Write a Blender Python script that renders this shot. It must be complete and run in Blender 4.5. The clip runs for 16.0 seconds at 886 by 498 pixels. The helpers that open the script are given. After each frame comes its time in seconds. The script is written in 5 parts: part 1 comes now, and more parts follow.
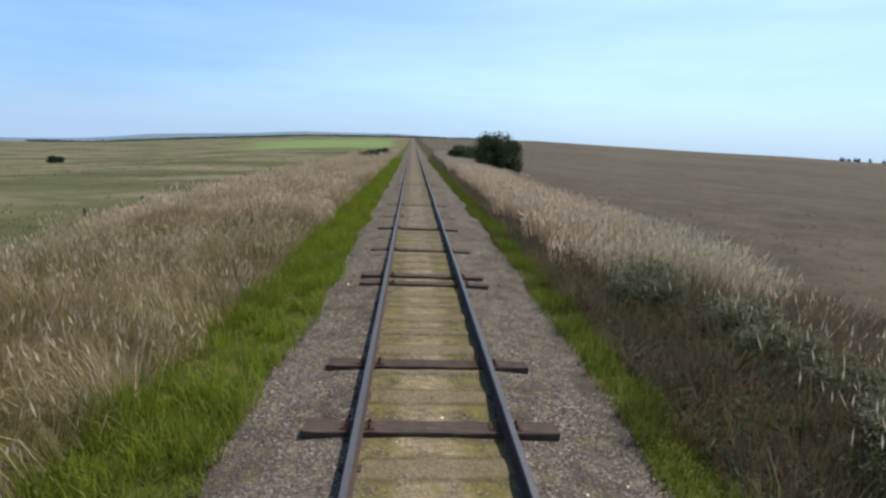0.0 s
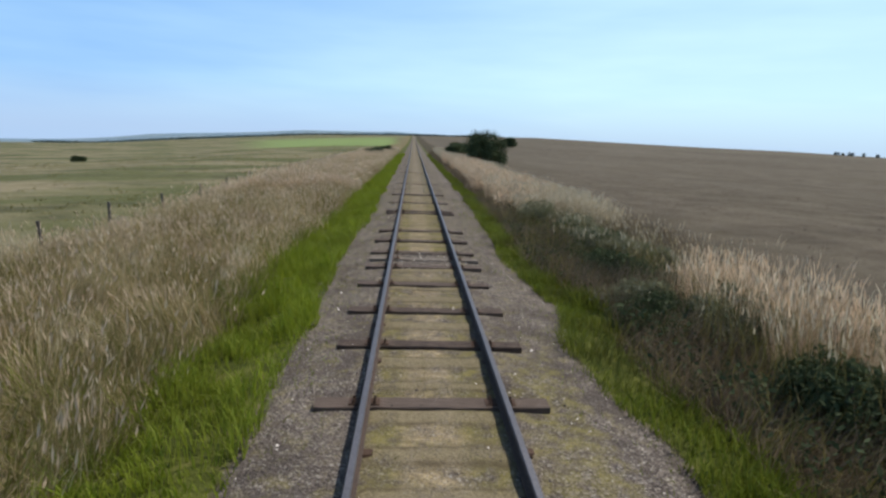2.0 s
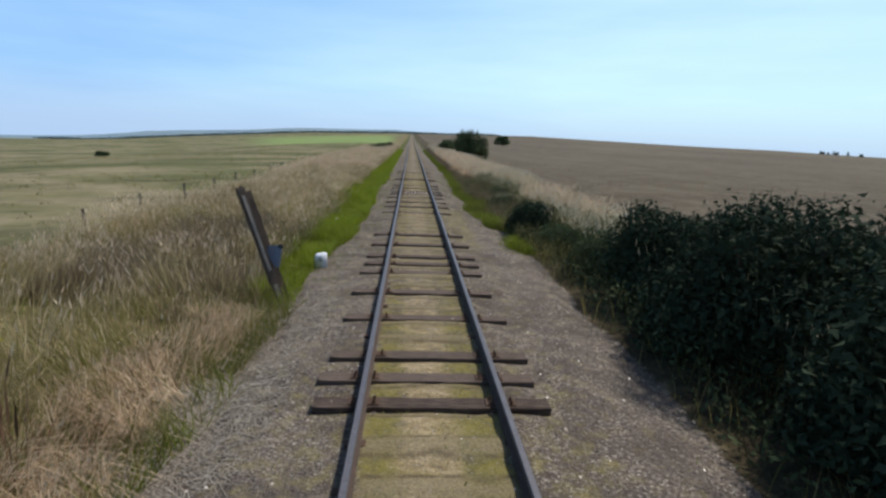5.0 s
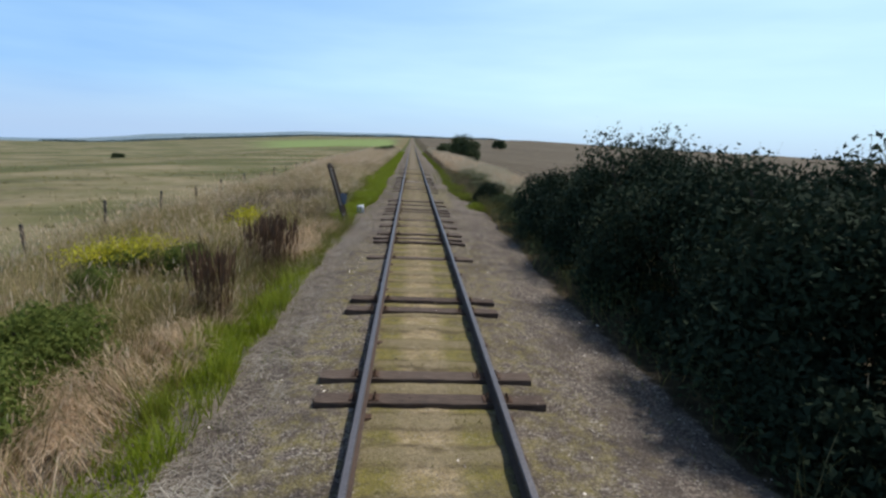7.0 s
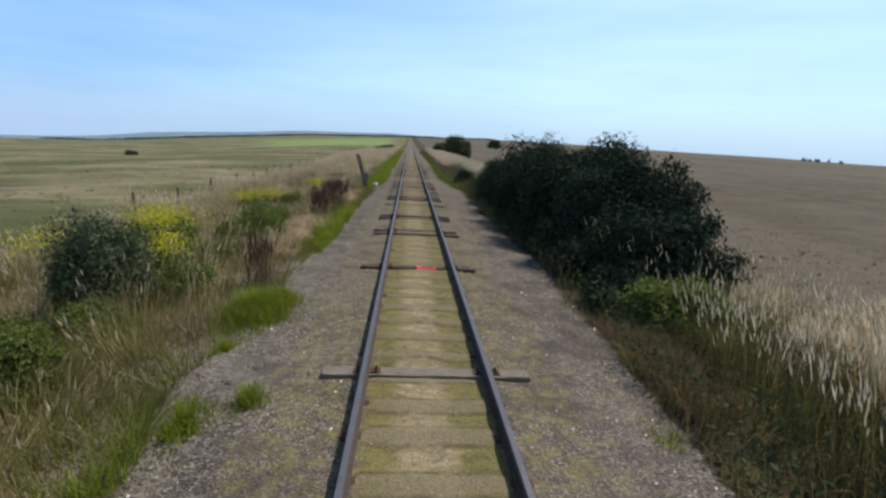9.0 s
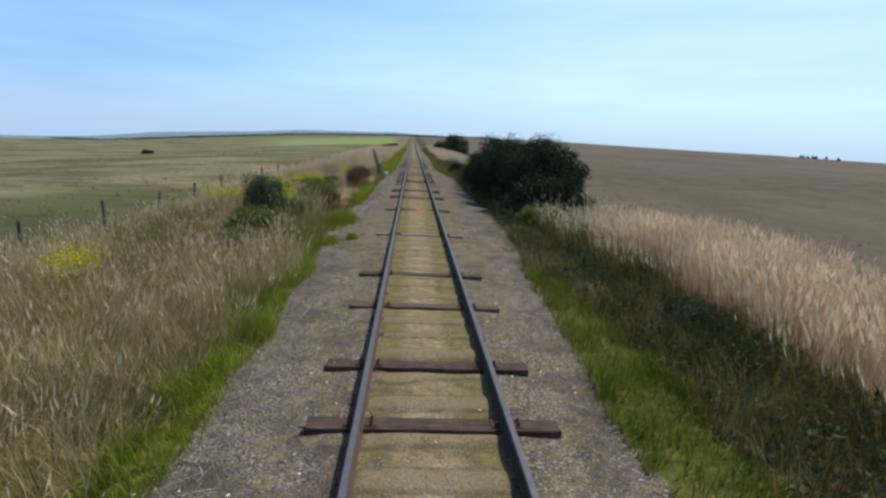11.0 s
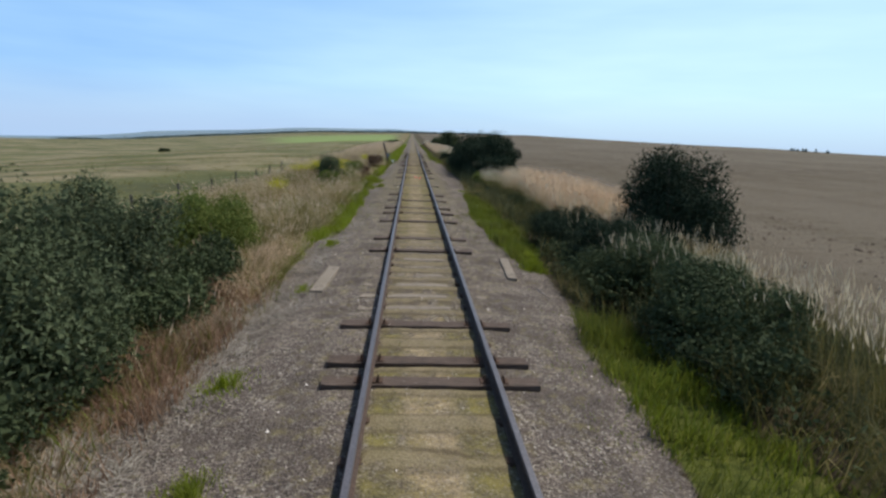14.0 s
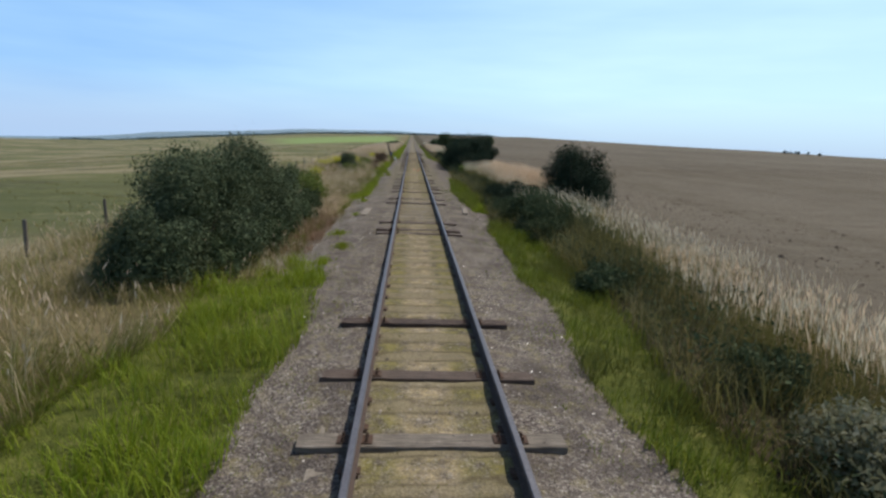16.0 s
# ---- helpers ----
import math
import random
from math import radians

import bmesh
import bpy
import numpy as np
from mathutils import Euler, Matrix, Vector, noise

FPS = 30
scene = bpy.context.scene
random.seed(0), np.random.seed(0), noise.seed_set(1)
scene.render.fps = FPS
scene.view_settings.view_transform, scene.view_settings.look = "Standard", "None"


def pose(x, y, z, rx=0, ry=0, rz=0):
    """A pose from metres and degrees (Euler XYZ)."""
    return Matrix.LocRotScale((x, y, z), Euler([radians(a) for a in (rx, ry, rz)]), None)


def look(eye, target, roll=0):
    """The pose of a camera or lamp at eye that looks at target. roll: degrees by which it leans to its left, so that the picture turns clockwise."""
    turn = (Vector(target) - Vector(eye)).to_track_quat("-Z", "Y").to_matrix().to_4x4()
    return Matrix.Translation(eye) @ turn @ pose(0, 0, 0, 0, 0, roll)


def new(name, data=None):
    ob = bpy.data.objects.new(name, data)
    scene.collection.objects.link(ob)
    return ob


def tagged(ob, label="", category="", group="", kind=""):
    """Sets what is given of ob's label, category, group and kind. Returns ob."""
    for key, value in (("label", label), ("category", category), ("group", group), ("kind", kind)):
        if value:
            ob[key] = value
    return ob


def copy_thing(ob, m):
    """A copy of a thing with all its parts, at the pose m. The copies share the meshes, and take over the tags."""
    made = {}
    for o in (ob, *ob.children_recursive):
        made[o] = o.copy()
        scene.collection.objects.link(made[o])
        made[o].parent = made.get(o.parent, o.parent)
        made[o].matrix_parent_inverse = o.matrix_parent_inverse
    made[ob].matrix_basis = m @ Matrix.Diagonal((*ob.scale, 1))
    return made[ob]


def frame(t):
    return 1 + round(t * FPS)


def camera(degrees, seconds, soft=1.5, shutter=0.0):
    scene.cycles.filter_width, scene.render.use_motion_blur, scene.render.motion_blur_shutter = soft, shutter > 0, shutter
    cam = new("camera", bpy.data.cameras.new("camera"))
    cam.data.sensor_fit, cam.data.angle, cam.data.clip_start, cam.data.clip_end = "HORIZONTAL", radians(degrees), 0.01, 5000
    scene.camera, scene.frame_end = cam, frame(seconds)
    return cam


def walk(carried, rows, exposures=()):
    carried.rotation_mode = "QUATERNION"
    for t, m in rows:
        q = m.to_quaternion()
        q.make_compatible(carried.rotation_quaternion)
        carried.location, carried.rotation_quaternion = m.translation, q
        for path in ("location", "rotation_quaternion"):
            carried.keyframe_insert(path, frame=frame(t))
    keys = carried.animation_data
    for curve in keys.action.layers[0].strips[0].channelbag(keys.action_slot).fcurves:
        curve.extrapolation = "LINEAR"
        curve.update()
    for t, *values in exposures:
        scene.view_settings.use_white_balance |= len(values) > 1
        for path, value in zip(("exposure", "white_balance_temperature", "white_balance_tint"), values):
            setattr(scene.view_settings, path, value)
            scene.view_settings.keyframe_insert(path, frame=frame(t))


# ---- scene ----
# The view out of the rear window of a rail vehicle that rolls away along a straight single line.
cam = camera(80.45, 16.0, soft=2.6)


def rail_pose(y, pitch, yaw, roll):
    """The camera over the track at y: pitch up, yaw to the left, roll with the right side up."""
    return pose(-0.308, y, 2.701) @ pose(0, 0, 0, 0, 0, yaw) @ pose(0, 0, 0, 90 + pitch) @ pose(0, 0, 0, 0, 0, roll)


PATH = [
    (0.0, -3.200, -11.72, -3.79, 2.74),
    (0.5, -5.501, -11.89, -3.66, 2.34),
    (1.0, -7.807, -12.06, -3.54, 1.87),
    (1.5, -10.301, -12.08, -3.54, 1.90),
    (2.0, -12.918, -11.97, -3.62, 2.28),
    (2.5, -15.536, -11.90, -3.67, 2.42),
    (3.0, -18.183, -11.89, -3.69, 2.40),
    (3.5, -20.609, -11.91, -3.67, 2.19),
    (4.0, -22.894, -11.96, -3.70, 2.08),
    (4.5, -25.176, -12.07, -3.82, 2.28),
    (4.7, -26.028, -12.15, -3.90, 2.49),
    (6.8, -35.696, -11.97, -3.92, 2.59),
    (7.0, -36.704, -11.73, -3.91, 2.72),
    (7.5, -39.544, -11.63, -3.93, 2.96),
    (8.0, -42.004, -11.64, -3.99, 3.15),
    (8.5, -44.651, -11.69, -4.08, 3.16),
    (9.0, -47.220, -11.72, -4.16, 3.05),
    (9.2, -48.207, -11.78, -4.04, 2.94),
    (11.3, -58.123, -11.90, -3.76, 2.79),
    (11.5, -59.077, -12.05, -3.69, 2.70),
    (12.0, -61.702, -12.17, -3.76, 2.61),
    (12.5, -64.309, -12.23, -3.76, 2.44),
    (13.0, -66.606, -12.23, -3.76, 2.45),
    (13.5, -68.866, -12.26, -3.79, 2.42),
    (14.0, -71.227, -12.23, -3.82, 2.34),
    (14.5, -73.862, -12.12, -3.83, 2.36),
    (15.0, -76.188, -12.12, -3.84, 2.30),
    (15.5, -78.596, -12.13, -3.86, 2.31),
    (16.0, -81.069, -12.05, -3.88, 2.51),
]
walk(cam, [(t, rail_pose(y, p, w, r)) for t, y, p, w, r in PATH])

# ---------------------------------------------------------------- light
SUN_AZ, SUN_EL = radians(62), radians(57)
world = bpy.data.worlds.new("sky")
scene.world = world
world.use_nodes = True
wn, wl = world.node_tree.nodes, world.node_tree.links
wn.clear()
sky = wn.new("ShaderNodeTexSky")
sky.sky_type = "NISHITA"
sky.sun_disc = False
sky.sun_elevation, sky.sun_rotation = SUN_EL, SUN_AZ
sky.air_density, sky.dust_density, sky.ozone_density = 1.0, 0.8, 1.5

def wnode(kind, **inputs):
    n = wn.new(kind)
    for key, v in inputs.items():
        n.inputs[key.replace("_", " ")].default_value = v
    return n


def wspan(src, a, b, c, d):
    n = wnode("ShaderNodeMapRange", From_Min=a, From_Max=b, To_Min=c, To_Max=d)
    wl.new(src, n.inputs["Value"])
    return n.outputs["Result"]


def wmath(op, a, b):
    n = wn.new("ShaderNodeMath")
    n.operation, n.use_clamp = op, True
    wl.new(a, n.inputs[0])
    wl.new(b, n.inputs[1])
    return n.outputs["Value"]


def wmix(fac, a, b):
    n = wn.new("ShaderNodeMix")
    n.data_type = "RGBA"
    wl.new(fac, n.inputs["Factor"])
    for s, v in ((n.inputs[6], a), (n.inputs[7], b)):
        if isinstance(v, tuple):
            s.default_value = (*v, 1)
        else:
            wl.new(v, s)
    return n.outputs[2]


# summer haze: a bright veil low in the sky, whiter towards the sun, with thin drawn-out cloud; clear blue overhead
coord = wn.new("ShaderNodeTexCoord")
axes = wn.new("ShaderNodeSeparateXYZ")
wl.new(coord.outputs["Generated"], axes.inputs["Vector"])
stretch = wn.new("ShaderNodeMapping")
stretch.inputs["Scale"].default_value = (1.3, 1.3, 9.0)
wl.new(coord.outputs["Generated"], stretch.inputs["Vector"])
cloud = wnode("ShaderNodeTexNoise", Scale=1.7, Detail=4.0)
wl.new(stretch.outputs["Vector"], cloud.inputs["Vector"])
toward = wn.new("ShaderNodeVectorMath")
toward.operation = "DOT_PRODUCT"
toward.inputs[1].default_value = (0.87, 0.5, 0.0)
wl.new(coord.outputs["Generated"], toward.inputs[0])
sunward = wspan(toward.outputs["Value"], 0.0, 0.9, 0.05, 0.72)
thin = wspan(cloud.outputs["Fac"], 0.36, 0.72, 0.0, 0.26)
low = wspan(axes.outputs["Z"], 0.02, 0.2, 0.28, 0.0)
whiter = wmath("ADD", wmath("ADD", sunward, thin), low)
veil = wmix(whiter, (2.1, 4.6, 9.2), (6.4, 9.3, 10.6))
veil = wmix(wspan(axes.outputs["Z"], 0.0, 0.085, 0.75, 0.0), veil, (4.6, 6.1, 8.6))
haze = wmix(wspan(axes.outputs["Z"], 0.24, 0.55, 0.93, 0.04), sky.outputs["Color"], veil)
back = wnode("ShaderNodeBackground", Strength=0.1)
out = wn.new("ShaderNodeOutputWorld")
wl.new(haze, back.inputs["Color"])
wl.new(back.outputs["Background"], out.inputs["Surface"])

sun = new("sun", bpy.data.lights.new("sun", "SUN"))
sun.data.energy, sun.data.angle, sun.data.color = 3.6, radians(3.0), (1.0, 0.955, 0.88)
sun_way = Vector((math.sin(SUN_AZ) * math.cos(SUN_EL), math.cos(SUN_AZ) * math.cos(SUN_EL), math.sin(SUN_EL)))
sun.matrix_basis = look(sun_way * 50, (0, 0, 0))
scene.view_settings.exposure = 0.11


# ---------------------------------------------------------------- materials
class Nodes:
    """A small builder of node materials."""

    def __init__(self, name, rough=0.8, metal=0.0, spec=0.3):
        self.m = bpy.data.materials.new(name)
        self.m.use_nodes = True
        self.n, self.l = self.m.node_tree.nodes, self.m.node_tree.links
        self.b = self.n["Principled BSDF"]
        self.b.inputs["Roughness"].default_value = rough
        self.b.inputs["Metallic"].default_value = metal
        self.b.inputs["Specular IOR Level"].default_value = spec
        self.pos = self.n.new("ShaderNodeNewGeometry")

    def noise(self, scale, detail=4, stretch_by=None, rough=0.55):
        t = self.n.new("ShaderNodeTexNoise")
        t.inputs["Scale"].default_value, t.inputs["Detail"].default_value = scale, detail
        t.inputs["Roughness"].default_value = rough
        src = self.pos.outputs["Position"]
        if stretch_by:
            k = self.n.new("ShaderNodeMapping")
            k.inputs["Scale"].default_value = stretch_by
            self.l.new(src, k.inputs["Vector"])
            src = k.outputs["Vector"]
        self.l.new(src, t.inputs["Vector"])
        return t.outputs["Fac"]

    def cells(self, scale, what="Color"):
        t = self.n.new("ShaderNodeTexVoronoi")
        t.inputs["Scale"].default_value = scale
        self.l.new(self.pos.outputs["Position"], t.inputs["Vector"])
        return t.outputs[what]

    def grey(self, colour):
        t = self.n.new("ShaderNodeSeparateColor")
        self.l.new(colour, t.inputs["Color"])
        return t.outputs["Red"]

    def attribute(self, name):
        t = self.n.new("ShaderNodeAttribute")
        t.attribute_name = name
        return t.outputs["Fac"]

    def island(self):
        return self.pos.outputs["Random Per Island"]

    def each(self):
        return self.n.new("ShaderNodeObjectInfo").outputs["Random"]

    def ramp(self, fac, *stops):
        t = self.n.new("ShaderNodeValToRGB")
        e = t.color_ramp.elements
        while len(e) < len(stops):
            e.new(0.5)
        for k, (p, c) in zip(e, stops):
            k.position, k.color = p, (*c, 1) if len(c) == 3 else c
        self.l.new(fac, t.inputs["Fac"])
        return t.outputs["Color"]

    def span(self, fac, a, b, c=0.0, d=1.0):
        t = self.n.new("ShaderNodeMapRange")
        for key, v in zip(("From Min", "From Max", "To Min", "To Max"), (a, b, c, d)):
            t.inputs[key].default_value = v
        self.l.new(fac, t.inputs["Value"])
        return t.outputs["Result"]

    def math(self, op, a, b):
        t = self.n.new("ShaderNodeMath")
        t.operation = op
        for i, v in enumerate((a, b)):
            if isinstance(v, (int, float)):
                t.inputs[i].default_value = v
            else:
                self.l.new(v, t.inputs[i])
        return t.outputs["Value"]

    def mix(self, fac, a, b, how="MIX"):
        t = self.n.new("ShaderNodeMix")
        t.data_type, t.blend_type = "RGBA", how
        for key, v in (("Factor", fac), ("A", a), ("B", b)):
            s = t.inputs[key] if key == "Factor" else [i for i in t.inputs if i.name == key and i.type == "RGBA"][0]
            if isinstance(v, (int, float)):
                s.default_value = v
            elif isinstance(v, tuple):
                s.default_value = (*v, 1)
            else:
                self.l.new(v, s)
        return [o for o in t.outputs if o.type == "RGBA"][0]

    def colour(self, c):
        if isinstance(c, tuple):
            self.b.inputs["Base Color"].default_value = (*c, 1)
        else:
            self.l.new(c, self.b.inputs["Base Color"])
        return self

    def bump(self, height, strength=0.5, distance=0.01):
        t = self.n.new("ShaderNodeBump")
        t.inputs["Strength"].default_value, t.inputs["Distance"].default_value = strength, distance
        self.l.new(height, t.inputs["Height"])
        self.l.new(t.outputs["Normal"], self.b.inputs["Normal"])
        return self

    def rough(self, fac):
        self.l.new(fac, self.b.inputs["Roughness"])
        return self

    def leafy(self, amount):
        """Thin leaves let some light through."""
        t = self.n.new("ShaderNodeBsdfTranslucent")
        add = self.n.new("ShaderNodeMixShader")
        add.inputs["Fac"].default_value = amount
        src = self.b.inputs["Base Color"].links
        if src:
            self.l.new(src[0].from_socket, t.inputs["Color"])
        else:
            t.inputs["Color"].default_value = self.b.inputs["Base Color"].default_value
        o = self.n["Material Output"]
        self.l.new(self.b.outputs["BSDF"], add.inputs[1])
        self.l.new(t.outputs["BSDF"], add.inputs[2])
        self.l.new(add.outputs["Shader"], o.inputs["Surface"])
        return self


def plant(name, low, mid, high, through_it=0.3, patch=None, rough=0.6, spec=0.2, stand=None):
    """Leaf or blade: colour varies blade by blade and in patches."""
    k = Nodes(name, rough, spec=spec)
    c = k.ramp(k.island(), (0.0, low), (0.5, mid), (1.0, high))
    c = k.mix(k.span(k.noise(0.9, 3), 0.4, 0.65), c, patch or mid)
    if stand:
        c = k.mix(k.span(k.noise(0.42, 4), 0.46, 0.62, 0.0, 0.85), c, stand)
    return k.colour(c).leafy(through_it).m


def make_ground():
    k = Nodes("ground_cover", 0.95, spec=0.1)
    n_fine, n_mid, n_big = k.noise(38, 5), k.noise(5, 5), k.noise(0.7, 4)
    # crushed stone: brown-grey chips of several tones, dirt and damp patches between them
    chips = k.ramp(k.grey(k.cells(46)), (0.0, (0.038, 0.031, 0.027)), (0.4, (0.111, 0.090, 0.077)), (0.85, (0.229, 0.190, 0.158)), (1.0, (0.446, 0.407, 0.341)))
    dust = k.ramp(n_mid, (0.3, (0.100, 0.082, 0.067)), (0.7, (0.224, 0.184, 0.149)))
    gravel = k.mix(k.span(n_big, 0.35, 0.65, 0.1, 0.5), chips, dust)
    gravel = k.mix(k.span(k.noise(1.6, 4), 0.45, 0.66, 0.0, 0.7), gravel, (0.069, 0.056, 0.048))
    moss = k.ramp(n_mid, (0.25, (0.098, 0.086, 0.018)), (0.5, (0.168, 0.145, 0.032)), (0.75, (0.235, 0.195, 0.062)))
    moss = k.mix(k.span(n_fine, 0.4, 0.7, 0.0, 0.45), moss, (0.21, 0.175, 0.085))
    moss = k.mix(k.span(k.noise(2.1, 4), 0.5, 0.68, 0.0, 0.55), moss, (0.12, 0.097, 0.06))
    # worn crown between the rails: pale dust and fine stone, thinly grown
    worn = k.ramp(k.noise(9, 6, (0.6, 1.6, 1.0), 0.65), (0.3, (0.19, 0.142, 0.072)), (0.5, (0.34, 0.26, 0.138)), (0.72, (0.5, 0.4, 0.25)))
    worn = k.mix(k.span(k.noise(3.3, 4), 0.45, 0.65, 0.0, 0.55), worn, (0.19, 0.155, 0.045))
    worn = k.mix(k.span(k.noise(48, 4, None, 0.7), 0.46, 0.6, 0.0, 0.65), worn, chips)
    straw = k.ramp(k.noise(22, 5, (1.0, 0.35, 1.0)), (0.3, (0.12, 0.096, 0.07)), (0.7, (0.30, 0.255, 0.195)))
    soil = k.ramp(n_mid, (0.3, (0.035, 0.028, 0.016)), (0.7, (0.09, 0.07, 0.04)))
    edge = k.math("ADD", k.span(n_mid, 0.25, 0.75, -0.28, 0.28), k.span(n_fine, 0.25, 0.75, -0.14, 0.14))
    cover = lambda a: k.span(k.math("ADD", k.attribute(a), edge), 0.38, 0.62)
    lawn = k.ramp(n_mid, (0.3, (0.05, 0.06, 0.012)), (0.7, (0.11, 0.12, 0.025)))
    bank = k.ramp(n_mid, (0.3, (0.11, 0.088, 0.04)), (0.7, (0.22, 0.178, 0.095)))
    c = k.mix(cover("bank"), soil, bank)
    c = k.mix(cover("lawn"), c, lawn)
    c = k.mix(cover("straw"), c, straw)
    c = k.mix(cover("gravel"), c, gravel)
    mossed = k.span(k.math("ADD", k.attribute("moss"), k.math("MULTIPLY", edge, 1.6)), 0.12, 0.88)
    moss = k.mix(k.span(k.noise(55, 4, None, 0.7), 0.48, 0.62, 0.0, 0.5), moss, chips)
    moss = k.mix(k.span(k.math("ADD", k.attribute("crown"), k.math("MULTIPLY", edge, 0.8)), 0.2, 0.85), moss, worn)
    c = k.mix(mossed, c, moss)
    tread = k.math("MULTIPLY", k.attribute("ridge"), k.span(n_mid, 0.3, 0.6, 0.45, 1.0))
    c = k.mix(tread, c, k.ramp(n_fine, (0.3, (0.13, 0.104, 0.06)), (0.7, (0.27, 0.22, 0.135))))
    rim = k.math("MULTIPLY", k.span(k.math("ABSOLUTE", k.math("SUBTRACT", k.attribute("ridge"), 0.4), 0.0), 0.05, 0.35, 0.75, 0.0), k.span(n_mid, 0.4, 0.6, 0.2, 1.0))
    c = k.mix(rim, c, (0.075, 0.058, 0.036))
    # fields: dry pasture, a lime-green crop, ploughed land, far hills with haze in their colour
    far = k.noise(0.02, 5, (1.0, 2.2, 1.0))
    pasture = k.ramp(far, (0.34, (0.075, 0.085, 0.036)), (0.45, (0.12, 0.122, 0.052)), (0.53, (0.28, 0.23, 0.145)), (0.6, (0.15, 0.142, 0.066)), (0.67, (0.088, 0.094, 0.042)))
    pasture = k.mix(k.span(k.noise(1.7, 5), 0.35, 0.7, 0.0, 0.4), pasture, (0.12, 0.115, 0.04))
    pasture = k.mix(k.span(k.noise(0.16, 6, (0.6, 1.5, 1.0), 0.7), 0.5, 0.62, 0.0, 0.75), pasture, (0.075, 0.074, 0.038))
    pasture = k.mix(k.span(k.noise(0.5, 5, (0.7, 1.4, 1.0), 0.7), 0.57, 0.7, 0.0, 0.45), pasture, (0.25, 0.22, 0.125))
    plough = k.ramp(k.noise(0.35, 6), (0.35, (0.082, 0.066, 0.046)), (0.65, (0.14, 0.114, 0.08)))
    plough = k.mix(k.span(k.noise(0.012, 3), 0.4, 0.62), plough, (0.14, 0.115, 0.083))
    plough = k.mix(k.span(k.noise(0.05, 5, (2.6, 0.5, 1.0), 0.65), 0.48, 0.66, 0.0, 0.6), plough, (0.095, 0.078, 0.05))
    plough = k.mix(k.span(k.noise(7, 6, (1.0, 0.45, 1.0), 0.7), 0.5, 0.68, 0.0, 0.55), plough, (0.055, 0.041, 0.03))
    c = k.mix(k.attribute("field"), c, pasture)
    c = k.mix(k.attribute("plough"), c, plough)
    c = k.mix(k.attribute("lime"), c, k.ramp(far, (0.3, (0.17, 0.23, 0.075)), (0.7, (0.22, 0.28, 0.10))))
    # distance haze over the hills is mixed into the base colour as pale blue-grey
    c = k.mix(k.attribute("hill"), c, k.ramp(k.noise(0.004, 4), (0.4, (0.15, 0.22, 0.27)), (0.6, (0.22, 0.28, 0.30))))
    k.colour(c)
    chunky = k.math("MULTIPLY", k.cells(38, "Distance"), k.span(mossed, 0.0, 1.0, 0.7, 0.1))
    lump = k.math("ADD", chunky, n_fine)
    return k.bump(lump, 0.85, 0.025).m


M = {}
M["ground"] = make_ground()


def make_stone():
    k = Nodes("ballast_stone", 0.9, spec=0.2)
    c = k.ramp(k.island(), (0.0, (0.033, 0.028, 0.026)), (0.45, (0.140, 0.114, 0.097)), (0.8, (0.252, 0.210, 0.175)), (0.93, (0.379, 0.333, 0.281)), (1.0, (1.007, 0.920, 0.818)))
    return k.colour(c).bump(k.noise(70, 3), 0.4, 0.005).m


def make_timber(name, dark, lit, dust):
    k = Nodes(name, 0.85, spec=0.2)
    t = k.n.new("ShaderNodeTexCoord")
    along = k.n.new("ShaderNodeMapping")
    k.l.new(t.outputs["Object"], along.inputs["Vector"])
    grain = k.n.new("ShaderNodeTexNoise")
    grain.inputs["Scale"].default_value, grain.inputs["Detail"].default_value = 5, 6
    along.inputs["Scale"].default_value = (1.0, 14.0, 14.0)
    k.l.new(along.outputs["Vector"], grain.inputs["Vector"])
    blot = k.n.new("ShaderNodeTexNoise")
    blot.inputs["Scale"].default_value = 6
    k.l.new(t.outputs["Object"], blot.inputs["Vector"])
    c = k.ramp(grain.outputs["Fac"], (0.32, dark), (0.6, lit), (0.78, dust))
    c = k.mix(k.span(blot.outputs["Fac"], 0.4, 0.7, 0.0, 0.6), c, dark)
    c = k.mix(k.span(k.each(), 0.0, 1.0, 0.0, 0.35), c, dust)
    k.colour(c)
    return k.bump(grain.outputs["Fac"], 0.7, 0.012).m


def make_plain(name, a, b, scale, rough, metal=0.0, bump=0.3, dist=0.004, spec=0.3):
    k = Nodes(name, rough, metal, spec)
    n = k.noise(scale, 5)
    c = k.mix(k.span(k.noise(scale * 0.13, 3), 0.35, 0.7, 0, 0.6), k.ramp(n, (0.3, a), (0.7, b)), a)
    return k.colour(c).bump(n, bump, dist).m


M["stone"] = make_stone()
M["sleeper"] = make_timber("creosoted_timber", (0.032, 0.022, 0.018), (0.10, 0.07, 0.053), (0.20, 0.152, 0.12))
M["post_timber"] = make_timber("old_post_timber", (0.042, 0.03, 0.023), (0.105, 0.074, 0.054), (0.19, 0.145, 0.112))
M["fence_timber"] = make_timber("weathered_fence_timber", (0.05, 0.042, 0.035), (0.11, 0.094, 0.078), (0.20, 0.175, 0.15))
M["bleached_timber"] = make_timber("bleached_sleeper_timber", (0.085, 0.068, 0.052), (0.2, 0.165, 0.13), (0.36, 0.31, 0.25))
M["grey_timber"] = make_timber("weathered_grey_timber", (0.20, 0.17, 0.14), (0.36, 0.31, 0.26), (0.5, 0.45, 0.39))
M["rail_top"] = make_plain("worn_rail_head", (0.12, 0.112, 0.118), (0.20, 0.19, 0.20), 30, 0.5, 0.6, 0.15)
M["rail_side"] = make_plain("rusted_rail_web", (0.05, 0.036, 0.03), (0.115, 0.075, 0.055), 40, 0.8, 0.2, 0.4)
